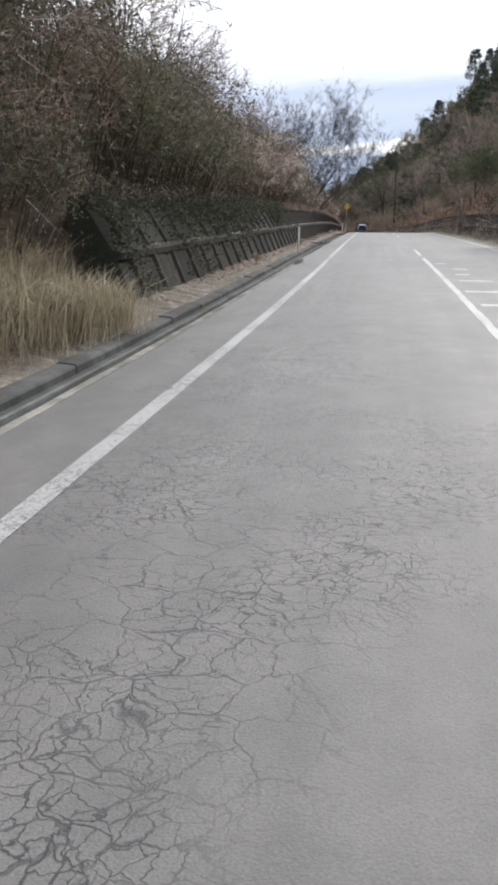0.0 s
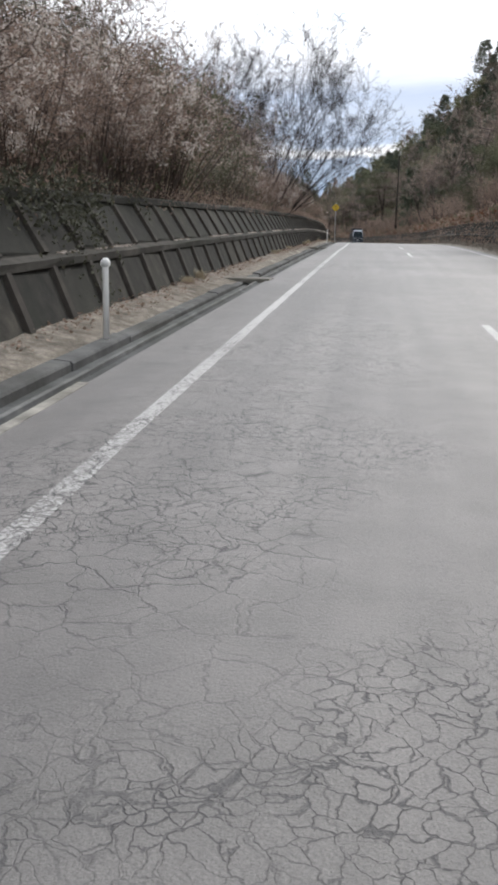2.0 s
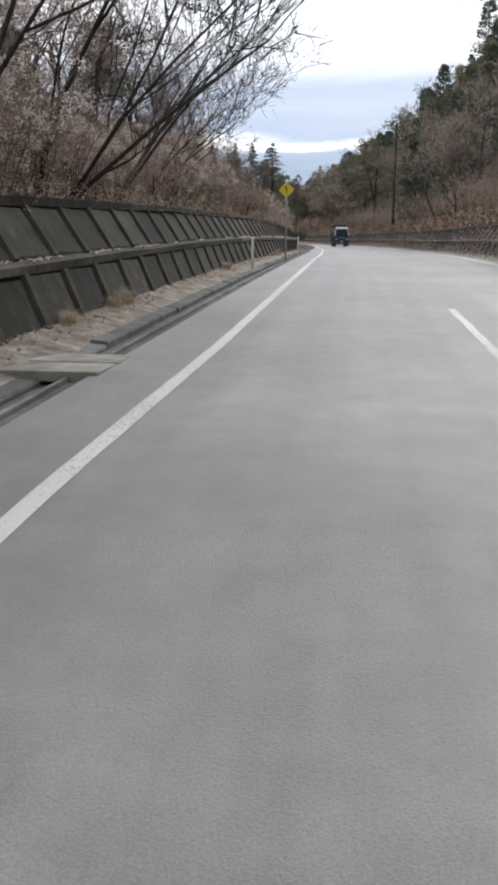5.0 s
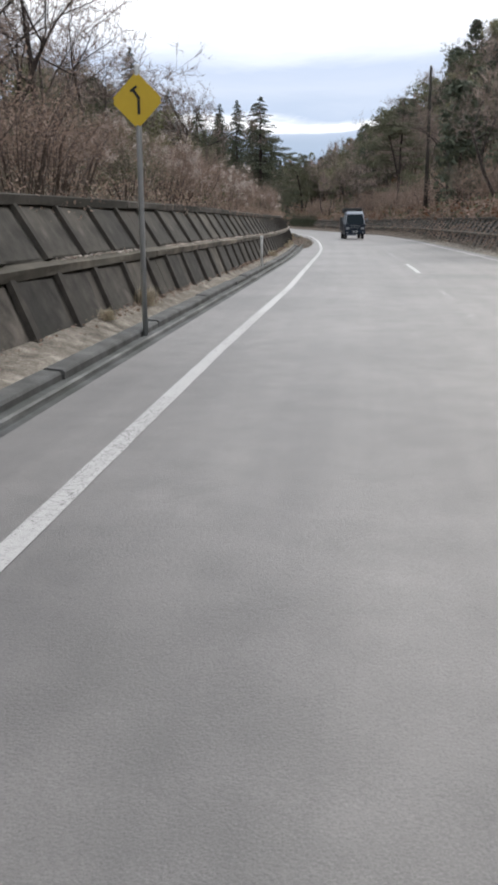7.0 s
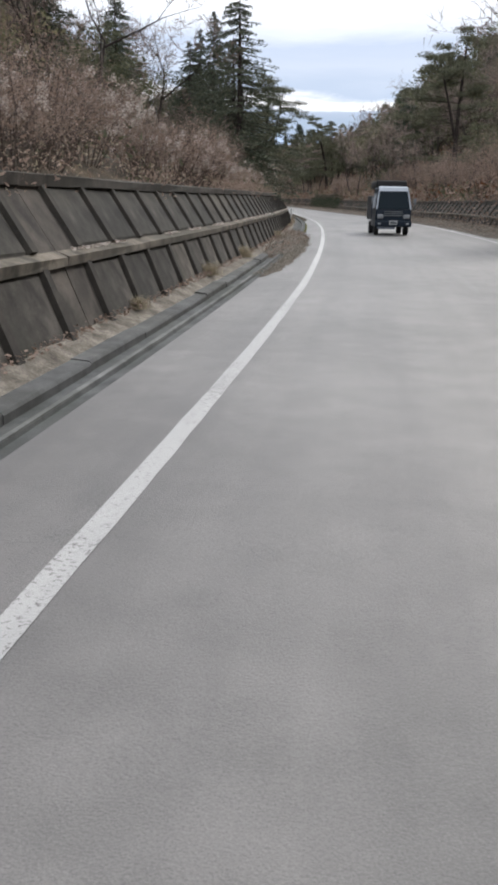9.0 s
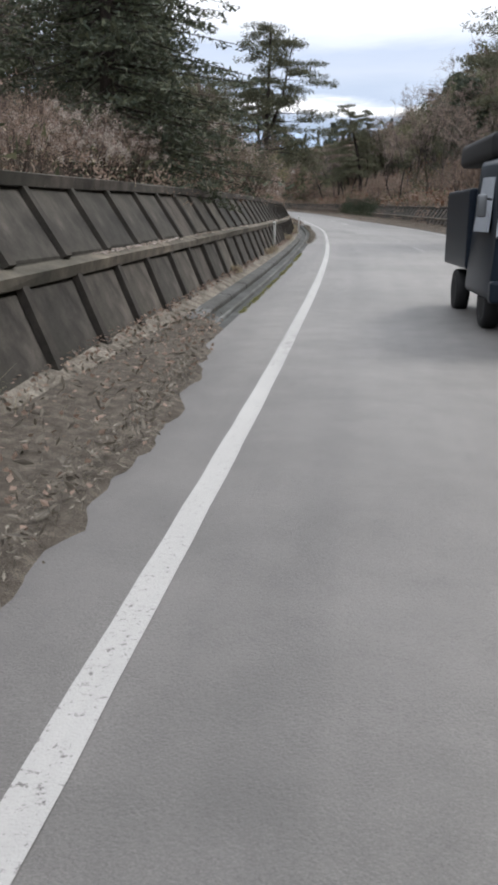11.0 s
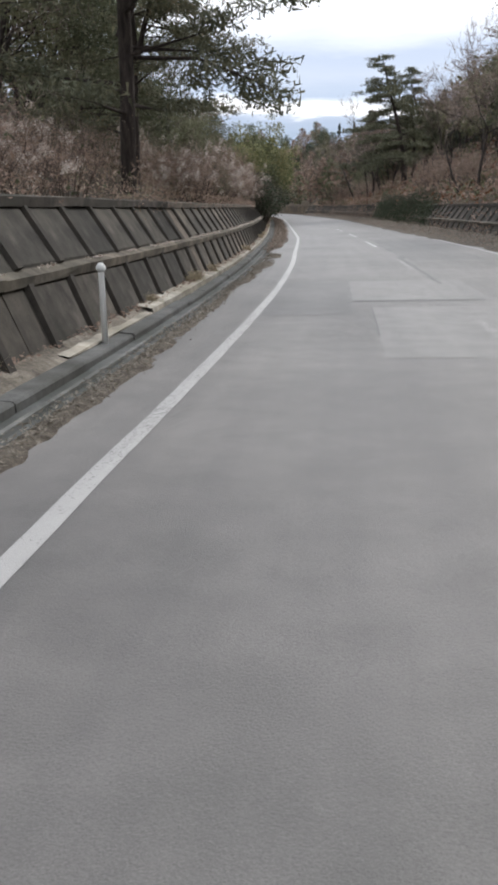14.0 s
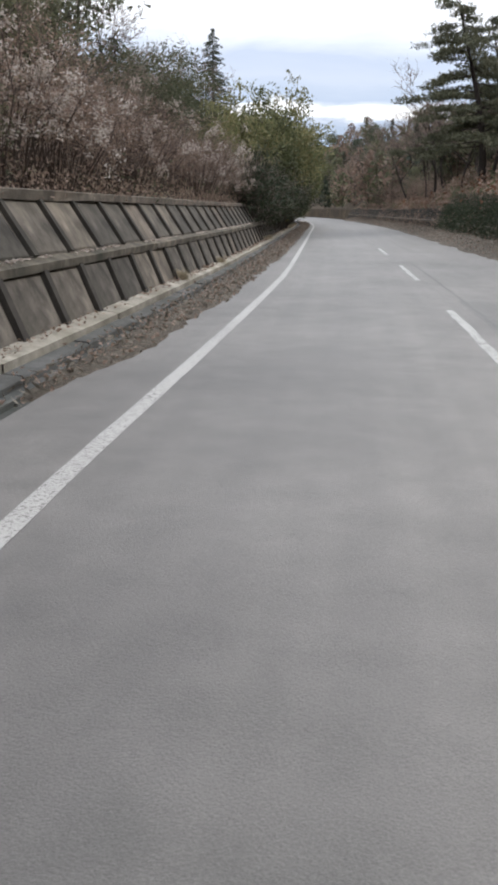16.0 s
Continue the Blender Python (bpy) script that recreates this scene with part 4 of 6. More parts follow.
def shrub(ob, i, leaf=None, h=2.6, w=1.5, n=1200, size=0.065, tufts=0, stems=26):
    """Tangled shrub: arching stems, dry leaves, pale seed tufts on some."""
    r = random.Random(1100 + i)
    v, f, pts, ends = [], [], [], []
    for k in range(stems):
        a = r.uniform(0, 6.283)
        rr = w * math.sqrt(r.random())
        top = Vector((math.cos(a) * rr, math.sin(a) * rr, h * r.uniform(0.45, 1.0) * (1 - 0.28 * (rr / w) ** 2)))
        b = Vector((top.x * 0.25, top.y * 0.25, -0.3))
        m1 = b.lerp(top, 0.6) + Vector((r.gauss(0, 0.15), r.gauss(0, 0.15), 0.25))
        tube(v, f, [b, m1, top], [0.016, 0.011, 0.004], 3)
        ends.append((m1, top))
        for _ in range(4):
            q = m1.lerp(top, r.random())
            e = q + Vector((r.gauss(0, 0.35), r.gauss(0, 0.35), r.gauss(0.15, 0.3)))
            tube(v, f, [q, e], [0.006, 0.002], 3)
            ends.append((q, e))
    for k in range(int(n * 2.3)):
        a, b = ends[r.randrange(len(ends))]
        q = a.lerp(b, r.uniform(0.0, 1.1))
        s = 0.20
        pts.append((q.x + r.gauss(0, s), q.y + r.gauss(0, s), max(0.0, q.z + r.gauss(0, s * 0.8))))
    part("twig_tangle", mesh_of("twig_tangle", v, f, TWIG), ob)["kind"] = "stuff"
    spray = [(b, (b - a).normalized()) for a, b in ends]
    part("twig_spray", twigs("twig_spray", spray, i, TWIG_PALE, 3, 0.42, 0.009, 2), ob)["kind"] = "stuff"
    part("foliage", card_mesh("foliage", pts, size * 0.66, i, leaf or LEAF_DRY, long=1.7, slim=True), ob)
    if tufts:
        tp = []
        for k in range(tufts):
            a, b = ends[r.randrange(len(ends))]
            for _ in range(34):
                tp.append((b.x + near(r, 0.075), b.y + near(r, 0.075), b.z + 0.03 + near(r, 0.085)))
        part("seed_fluff", card_mesh("seed_fluff", tp, 0.034, i + 50, TUFT, long=1.8, slim=True), ob, "pale fluffy seed heads")["kind"] = "stuff"
        ob.children[-1]["kind"] = "stuff"


def spot(s, l, r, lo=0.8, hi=1.25, sink=0.05):
    return RM(s, l + (shift(s) if l < 0 else 0), ground_z(s, l) - sink, r.uniform(0, 360), r.uniform(lo, hi))


r = random.Random(21)
# tangled growth above the near wall
for k in range(2):
    step = (1.55, 2.6)[k]
    s = 5.0
    while s < 292:
        l = (-3.5, -5.6)[k] + r.uniform(-0.5, 0.4)
        if k == 0 and (197 < s < 206 or 160 < s < 167.5):
            s += step
            continue
        dry = 1.0 if s < 60 or s > 100 else 0.6
        pick = r.random()
        green = 0.75 if s < 31 else 0.14
        m = spot(s, l, r, 0.62, 1.05)
        small = 0.48 if 144 < s < 162 else 0.85 if 60 < s < 100 else 0.7 if 60 < s < 135 or 188 < s < 214 or 140 < s < 172 else 1.35 if s < 48 else 1.0
        m = m @ Matrix.Scale(small, 4)
        if pick < green:
            plant("evergreen_shrub", lambda o, i: shrub(o, i, LEAF_GREEN, 2.4, 1.5, 1500, 0.058), 3, m, "dense dark green evergreen shrub on the slope", "shrub", "roadside shrubs")
        elif pick < (0.9 if 20 < s < 62 else 0.55):
            plant("seeding_shrub", lambda o, i: shrub(o, i + 10, LEAF_DRY, 2.7, 1.5, 1150, 0.05, 80), 4, m, "brown leafless shrub dotted with pale seed heads", "shrub", "roadside shrubs")
        else:
            plant("dry_shrub", lambda o, i: shrub(o, i + 20, LEAF_DRY, 2.6, 1.6, 1250, 0.05), 4, m, "tangled brown shrub with withered leaves", "shrub", "roadside shrubs")
        s += step * r.uniform(0.7, 1.3)
# tall thicket behind it
s = 10.0
while s < 300:
    l = r.uniform(-15, -7)
    m = spot(s, l, r, 0.55, 0.95)
    p = r.random()
    if p < 0.16 and s > 60:
        plant("evergreen_tree", evergreen_tree, 4, m, "dark evergreen broad-leaved tree on the slope", "tree", "slope trees")
    elif p < 0.94 or s < 135:
        plant("hill_tree", hill_tree, 5, m, "leafless grey-brown tree with a haze of twigs", "tree", "slope trees")
    else:
        plant("hill_conifer", hill_conifer, 6, m, "dark green blunt-topped conifer on the slope", "conifer", "conifers")
    s += r.uniform(1.6, 3.2)
far_stand = []
s = 10.0
while s < 420:
    l = r.uniform(-40, -16)
    m = spot(s, l, r, 0.7, 1.2)
    p = r.random()
    if p < (0.3 if s > 135 else 0.04):
        plant("hill_conifer", hill_conifer, 6, m, "dark green blunt-topped conifer on the slope", "conifer", "conifers")
    elif p < 0.45:
        plant("hill_evergreen", hill_evergreen, 5, m, "rounded dull green evergreen tree on the hillside", "tree", "slope trees")
    else:
        far_stand.append(m)
    s += r.uniform(4.0, 7.5)

# denser wood behind the leaning trees
for k in range(34):
    s, l = r.uniform(56, 118), r.uniform(-14, -8)
    plant("hill_tree", hill_tree, 5, spot(s, l, r, 0.5, 0.82), "leafless grey-brown tree with a haze of twigs", "tree", "slope trees")

# wooded hillside across the road
for row, (l0, l1, s0, s1, gap, con, eve) in enumerate(((9.2, 11.5, 30, 330, 3.0, 0.02, 0.07), (12, 17, 20, 380, 4.6, 0.05, 0.20), (18, 26, 40, 400, 4.2, 0.14, 0.48), (27, 37, 60, 420, 4.2, 0.30, 0.50),
                                                       (38, 52, 60, 440, 4.0, 0.45, 0.42), (53, 80, 90, 440, 6.0, 0.45, 0.40))):
    s = s0
    while s < s1:
        l = r.uniform(l0, l1)
        p = r.random()
        if l < 13.5 and (236 < s < 272 or 176 < s < 190) and p < 0.75:
            p = 0.9
        if 246 < s < 273 and l < 15.5:
            s += gap
            continue
        if row == 0 and p > 0.5:
            m = spot(s, l, r, 0.8, 1.3)
            plant("dry_shrub", lambda o, i: shrub(o, i + 20, LEAF_DRY, 2.6, 1.6, 1250, 0.05), 4, m, "tangled brown shrub with withered leaves", "shrub", "roadside shrubs")
        elif p < con:
            plant("hill_conifer", hill_conifer, 6, spot(s, l, r, 0.7, 1.3), "dark green blunt-topped conifer on the slope", "conifer", "conifers")
        elif p < con + eve and row < 2:
            plant("evergreen_tree", evergreen_tree, 4, spot(s, l, r, 0.5, 0.8), "dark evergreen broad-leaved tree on the slope", "tree", "slope trees")
        elif p < con + eve:
            plant("hill_evergreen", hill_evergreen, 5, spot(s, l, r, 0.7, 1.25), "rounded dull green evergreen tree on the hillside", "tree", "slope trees")
        elif row > 2:
            far_stand.append(spot(s, l, r, 0.65, 1.2))
        else:
            plant("hill_tree", hill_tree, 5, spot(s, l, r, 0.65, 1.2), "leafless grey-brown tree with a haze of twigs", "tree", "slope trees")
        s += gap * r.uniform(0.6, 1.4)

# conifers that crown the far slope
rc = random.Random(91)
for k in range(84):
    s, l = rc.uniform(48, 260), 20 + 42 * rc.random() ** 0.8
    if rc.random() < 0.68:
        plant("hill_conifer", hill_conifer, 6, spot(s, l, rc, 0.6, 1.05), "dark green blunt-topped conifer on the slope", "conifer", "conifers")
    else:
        plant("hill_evergreen", hill_evergreen, 5, spot(s, l, rc, 0.6, 1.0), "rounded dull green evergreen tree on the hillside", "tree", "slope trees")
for k in range(36):
    s, l = rc.uniform(52, 112), rc.uniform(14, 44)
    plant("hill_evergreen", hill_evergreen, 5, spot(s, l, rc, 0.55, 0.9), "rounded dull green evergreen tree on the hillside", "tree", "slope trees")

for s, l, k in ((70, 10.4, 0.6), (74, 12.5, 0.75), (79, 11.2, 0.65), (84, 13.5, 0.8), (93, 11.6, 0.6)):
    plant("evergreen_tree", evergreen_tree, 4, RM(s, l, ground_z(s, l) - 0.1, 50 * s, k), "dark evergreen broad-leaved tree on the slope", "tree", "slope trees")

# close wood above the second wall
for k in range(64):
    if k % 2:
        s, l, lo, hi = rc.uniform(128, 166), rc.uniform(-16, -9.5), 0.42, 0.6
    else:
        s, l, lo, hi = rc.uniform(152, 204), rc.uniform(-25, -17), 0.62, 0.85
    if rc.random() < 0.66:
        plant("hill_tree", hill_tree, 5, spot(s, l, rc, lo, hi), "leafless grey-brown tree with a haze of twigs", "tree", "slope trees")
    else:
        plant("hill_evergreen", hill_evergreen, 5, spot(s, l, rc, lo, hi), "rounded dull green evergreen tree on the hillside", "tree", "slope trees")

# tall wood on the slope inside the last bend
for k in range(70):
    s = rc.uniform(228, 318)
    l = rc.uniform(14.5, 24) if k % 2 else rc.uniform(24, 42)
    p = rc.random()
    if p < 0.5:
        plant("hill_tree", hill_tree, 5, spot(s, l, rc, 0.8, 1.15), "leafless grey-brown tree with a haze of twigs", "tree", "slope trees")
    elif p < 0.8:
        plant("hill_evergreen", hill_evergreen, 5, spot(s, l, rc, 0.85, 1.25), "rounded dull green evergreen tree on the hillside", "tree", "slope trees")
    else:
        plant("hill_conifer", hill_conifer, 6, spot(s, l, rc, 0.65, 0.9), "dark green blunt-topped conifer on the slope", "conifer", "conifers")

# the bare trees far up both slopes, too many to count
def joined_wood(name, mats, child, material):
    verts, faces, base = [], [], 0
    src = [[c.data for c in o.children if c.name.split(".")[0] == child][0] for o in KINDS["hill_tree"][0]]
    data = []
    for me in src:
        co = np.empty(len(me.vertices) * 3)
        me.vertices.foreach_get("co", co)
        data.append((co.reshape(-1, 3), [tuple(p.vertices) for p in me.polygons]))
    for i, m in enumerate(mats):
        co, fs = data[i % len(data)]
        a = np.array(m)
        verts.append(co @ a[:3, :3].T + a[:3, 3])
        faces += [tuple(j + base for j in f) for f in fs]
        base += len(co)
    return mesh_of(name, np.concatenate(verts).tolist(), faces, material)


wood = tagged(new("bare_wood", joined_wood("bare_wood", far_stand, "crown", TWIG_PALE)), "leafless grey-brown wood high on both slopes", "wood", kind="stuff")
part("stem", joined_wood("stem", far_stand, "trunk", BARK_DARK), wood)["kind"] = "stuff"

# trees that stand out
for i, (s, l, k, turn) in enumerate(((75, -3.4, 0.80, 0), (71, -4.0, 0.74, 12), (79, -3.7, 0.76, -10), (67, -4.8, 0.66, 25), (84, -4.2, 0.6, 5), (61.5, -5.4, 0.5, 10), (90, -4.8, 0.5, 18))):
    m = RM(s, l + shift(s), ground_z(s, l) - 0.1, turn, k)
    plant("leaning_bare_tree", bare_tree, 4, m, "bare many-stemmed tree leaning out over the wall", "tree", "bare trees")
for i, (s, l, z, k) in enumerate(((160.0, -4.3, 1.2, 0.98), (165.4, -5.0, 1.4, 0.85))):
    plant("cedar", cedar, 3, RM(s, l, z, 75 * i, k) @ Matrix.Diagonal((1.3, 1.3, 1.0, 1.0)), "broad dark green conifer", "conifer", "conifers")
for i, (s, l, k) in enumerate(((142, -11.5, 0.7), (147, -10, 0.72), (152, -8.6, 0.8), (170, -6.5, 0.95), (174, -8.4, 1.05), (178.5, -7.2, 1.0), (183, -8.6, 1.1), (188, -9.4, 1.0))):
    plant("cedar", cedar, 3, RM(s, l, ground_z(s, l) - 0.1, 50 * i, k), "dark green pointed conifer", "conifer", "conifers")
plant("cedar", cedar, 3, RM(148.5, -7.8, 2.6, 90, 0.62), "dark green slender conifer", "conifer", "conifers")
for i, (s, l, k, turn) in enumerate(((202.9, -3.75, 1.0, 0), (206.6, -4.3, 0.7, 140), (184.7, 10.6, 1.0, 30))):
    plant("pine", pine, 3, RM(s, l, ground_z(s, l) - 0.1, turn, k), "tall pine with a dark bare trunk and flat needle tiers", "pine", "pines")


def tall_pine(ob, i):
    """Great leaning pine: dark trunk, ragged level tiers that narrow to the top, a side stem from low down."""
    r = random.Random(950 + i)
    v, f, pts = [], [], []
    h, lean = 12.6, Vector((-2.1, 0.0, 0.0))

    def axis(u):
        return Vector((0.25 * math.sin(u * 5), 0.2 * math.sin(u * 4 + 1), h * u)) + lean * u ** 1.3

    line = [axis(k / 9) for k in range(10)]
    line[0].z = -0.5
    tube(v, f, line, [0.30 * (1 - 0.93 * k / 9) for k in range(10)], 9)
    side = [Vector((0.35, 0.1, -0.5)), Vector((1.0, 0.3, 2.6)), Vector((0.9, 0.5, 5.6)), Vector((0.5, 0.6, 8.4))]
    tube(v, f, side, [0.17, 0.14, 0.09, 0.02], 7)
    u = 0.24
    while u < 0.985:
        p = axis(u)
        for _ in range(3 if u < 0.8 else 2):
            a = r.uniform(0, 6.283)
            reach = (4.9 * (1.04 - u) ** 0.8 + 0.35) * r.uniform(0.55, 1.05) * (1.12 - 0.34 * math.cos(a))
            e = p + Vector((math.cos(a) * reach, math.sin(a) * reach, r.uniform(-0.7, 0.5) - 0.06 * reach))
            m1 = p.lerp(e, 0.5) + Vector((0, 0, r.uniform(0.0, 0.35)))
            tube(v, f, [p, m1, e], [0.07 * (1.1 - u) + 0.015, 0.025, 0.008], 4)
            for c in range(int(4 + 2.6 * reach)):
                q = m1.lerp(e, r.uniform(-0.25, 1.08)) + Vector((r.gauss(0, 0.30), r.gauss(0, 0.30), 0.06))
                for _ in range(38):
                    pts.append((q.x + near(r, 0.32), q.y + near(r, 0.32), q.z + near(r, 0.10)))
        u += 0.034 * r.uniform(0.7, 1.3)
    part("trunk", mesh_of("trunk", v, f, BARK_DARK, True), ob)
    part("crown", card_mesh("crown", pts, 0.085, i, PINE_NEEDLE, long=3.0, slim=True), ob)


for s, l, k in ((266.0, 11.0, 0.95), (275.0, 14.5, 0.85)):
    plant("tall_pine", tall_pine, 2, RM(s, l, ground_z(s, l) - 0.3, 0, k), "tall leaning pine with a dark trunk and ragged tiers", "pine", "pines")
for i, (s, l, k) in enumerate(((188, -10, 0.95), (182, -10, 1.05), (199, -9.5, 0.85), (212, -9, 0.9), (218, -11, 1.0), (226, -12, 1.0))):
    plant("evergreen_tree", evergreen_tree, 4, RM(s, l, ground_z(s, l) - 0.1, 40 * i, k), "dark evergreen broad-leaved tree on the slope", "tree", "slope trees")


def leafy_clump(ob, i):
    """Dense rounded clump: arching stems clothed in small leaves down to the ground."""
    r = random.Random(600 + i)
    v, f, pts = [], [], []
    for k in range(46):
        a = r.uniform(0, 6.283)
        out_ = 2.3 * math.sqrt(r.random())
        top = Vector((math.cos(a) * out_, math.sin(a) * out_, 7.2 * (1 - 0.42 * (out_ / 2.3) ** 2) * r.uniform(0.55, 1.0)))
        b = Vector((top.x * 0.3, top.y * 0.3, -0.4))
        m1 = b.lerp(top, 0.6) + Vector((-top.x * 0.12, -top.y * 0.12, 0.5))
        tube(v, f, [b, m1, top], [0.035, 0.022, 0.006], 4)
        for c in range(11):
            t = 0.12 + 0.9 * (c + r.random()) / 11
            q = (b.lerp(m1, t / 0.6) if t < 0.6 else m1.lerp(top, (t - 0.6) / 0.4)) + Vector((near(r, 0.4), near(r, 0.4), near(r, 0.3)))
            s = r.uniform(0.22, 0.42)
            for _ in range(34):
                pts.append((q.x + near(r, s), q.y + near(r, s), q.z + near(r, s * 0.7)))
    part("stem", mesh_of("stem", v, f, BARK_DARK, True), ob)["kind"] = "stuff"
    part("crown", card_mesh("crown", pts, 0.11, i, LEAF_LIME, long=1.9, droop=0.4, slim=True), ob)


for i, (s, l, k) in enumerate(((247, -5.4, 0.72), (252, -4.6, 0.8), (257, -4.2, 1.0), (262, -3.5, 1.12), (266.5, -3.1, 1.2), (271, -2.8, 1.15), (276, -2.6, 1.0), (282, -2.5, 1.02), (288, -2.5, 1.0), (295, -2.5, 1.0), (302, -2.4, 1.0),
                               (309, -2.4, 1.0), (316, -2.4, 1.0))):
    tilt = float(np.interp(s, [255, 268, 300, 318], [2, 13, 15, 10]))
    m = RM(s, l, min(1.5, ground_z(s, min(l, -2.75))) - 0.3) @ Matrix.Rotation(radians(tilt), 4, "Y") @ Matrix.Rotation(radians(70 * i), 4, "Z") @ Matrix.Scale(k, 4)
    plant("leafy_clump", leafy_clump, 3, m, "yellow-green leafy clump hanging over the wall", "tree", "leafy clumps")
for i, (s, l, k) in enumerate(((275, -7.5, 1.05), (252, -9.5, 0.82), (238, -10.5, 0.95))):
    plant("cedar", cedar, 3, RM(s, l, ground_z(s, l) - 0.1, 50 * i, k), "dark green pointed conifer", "conifer", "conifers")
for i, (s, l, k) in enumerate(((230, -9.5, 1.05), (234, -11.5, 1.15), (226, -10.5, 1.1), (243, -10.5, 0.95), (247, -8.5, 0.8), (262, -7.5, 0.85), (208, -6.2, 0.5), (213, -5.6, 0.5), (219, -6.6, 0.55), (225, -5.8, 0.5), (231, -6.4, 0.55), (237, -5.6, 0.5), (242, -6.2, 0.55))):
    plant("evergreen_tree", evergreen_tree, 4, RM(s, l, ground_z(s, l) - 0.1, 50 * i, k), "dark evergreen broad-leaved tree on the slope", "tree", "slope trees")


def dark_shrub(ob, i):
    shrub(ob, i + 40, LEAF_SHADED, 2.3, 1.35, 2300, 0.09, 0, 34)


# growth that hides the walls round the last bend, shade put into its colour
rd = random.Random(63)
s = 245.0
while s < 300:
    plant("dark_shrub", dark_shrub, 3, RM(s, -2.35 + rd.uniform(-0.2, 0.2), 0.3, rd.uniform(0, 360), rd.uniform(1.0, 1.5)), "dense shrub grown over the wall, coloured dark for shade", "shrub", "roadside shrubs")
    s += rd.uniform(1.7, 2.6)
s = 237.0
while s < 259:
    plant("dark_shrub", dark_shrub, 3, RM(s, 8.45 + rd.uniform(-0.25, 0.6), 0.95, rd.uniform(0, 360), rd.uniform(0.4, 0.72)), "dense shrub grown over the wall, coloured dark for shade", "shrub", "roadside shrubs")
    s += rd.uniform(1.5, 2.3)


def thicket_tree(ob, i):
    evergreen_tree(ob, i + 60, IVY, 7.0, 0.052, 130)


for i, (s, l, k) in enumerate(((9, -6.5, 0.9), (13, -5.6, 0.85), (16.5, -6.6, 0.9), (20, -5.6, 0.62), (23.5, -6.6, 0.68), (28, -5.8, 0.58), (33, -6.4, 0.62), (40, -6.4, 0.6))):
    plant("thicket_tree", thicket_tree, 3, RM(s, l, ground_z(s, l) - 0.2, 70 * i, k), "dark creeper-grown evergreen tree crowding the bank", "tree", "slope trees")


# low brush that covers the slopes between the trees
def brush(name, n, s0, s1, l0, l1, material, size, seed, label, tall=0.7, power=1.5):
    g = random.Random(seed)
    pts = []
    while len(pts) < n:
        s = g.uniform(s0, s1)
        l = l0 + (l1 - l0) * g.random() ** power
        k = noise.noise(Vector((s * 0.22, l * 0.22, seed)))
        if k < -0.2 and g.random() < 0.8:
            continue
        c = R(s, l + (shift(s) if l < 0 else 0), ground_z(s, l))
        for _ in range(6):
            pts.append((c.x + g.gauss(0, 0.25), c.y + g.gauss(0, 0.25), c.z + g.random() * tall * (1 + k)))
    ob = new(name, card_mesh(name, pts, size * 1.1, seed, material, long=2.2, droop=-0.3, slim=True))
    tagged(ob, label, "brush", kind="stuff")


brush("brush_brown", 42000, 30, 330, 8.4, 40, LEAF_DRY, 0.13, 1, "low brown brush and dead leaves on the far slope", 0.9)
brush("brush_green", 16000, 30, 330, 8.6, 45, LEAF_GREEN, 0.14, 2, "low green bamboo grass on the far slope", 0.8)
brush("brush_russet", 9000, 60, 300, 8.4, 24, RUST_LEAF, 0.12, 3, "russet withered bracken on the far slope", 0.8)
brush("bank_brush_brown", 60000, 4, 300, -2.9, -16, LEAF_DRY, 0.038, 4, "low brown brush behind the wall", 0.9, 1.3)
brush("bank_brush_green", 14000, 4, 300, -2.9, -14, LEAF_GREEN, 0.06, 5, "low evergreen scrub behind the wall", 0.8, 1.3)
brush("bank_edge_brush", 34000, 12, 300, -2.72, -4.3, LEAF_DRY, 0.027, 6, "withered weeds and leaves along the wall's top", 0.55, 1.2)
brush("bank_edge_grass", 9000, 12, 300, -2.72, -3.8, GRASS, 0.022, 7, "pale dry grass along the wall's top", 0.5, 1.2)

# ---------------------------------------------------------------- growth on walls, verges and debris
def scatter_cards(name, spots, size, seed, material, label, category, **kw):
    """Loose leaves and stalks that nobody could count, one object."""
    ob = new(name, card_mesh(name, spots, size, seed, material, **kw))
    return tagged(ob, label, category, kind="stuff")


r = random.Random(77)
pts = []
for k in range(20000):
    s = r.uniform(12, 300)
    dens = noise.noise(Vector((s * 0.25, 7.1, 0)))
    if dens < -0.15:
        continue
    l = -2.45 + shift(s) - abs(r.gauss(0, 0.22)) + 0.12
    hang = max(0.0, dens) * 0.9
    pts.append(tuple(R(s, l + r.uniform(-0.1, 0.12), 1.68 + r.uniform(-hang - 0.03, 0.22))))
scatter_cards("wall_top_growth", pts, 0.023, 1, LEAF_DRY, "dead leaves and creepers along the wall's coping", "creeper", long=2.4, droop=0.3)
pts = []
for k in range(26000):
    s = r.uniform(40, 330)
    dens = noise.noise(Vector((s * 0.18, 3.3, 0)))
    if r.random() > 0.55 + dens:
        continue
    z = min(1.75, abs(r.gauss(0.15, 0.75)))
    l = 7.30 + 0.42 * z + r.uniform(-0.08, 0.10)
    pts.append(tuple(R(s, l, z)))
scatter_cards("wall_creepers", pts, 0.05, 2, LEAF_DRY, "withered brown creepers over the far wall", "creeper", long=2.6, droop=0.4)
pts = []
for k in range(20000):
    s = r.uniform(226, 262)
    dens = noise.noise(Vector((s * 0.2, 9.3, 0))) + min(1.0, (s - 226) / 11, (262 - s) / 4)
    if r.random() > dens:
        continue
    z = r.uniform(0.05, 1.7)
    pts.append(tuple(R(s, 7.28 + 0.42 * z + r.uniform(-0.14, 0.12), z)))
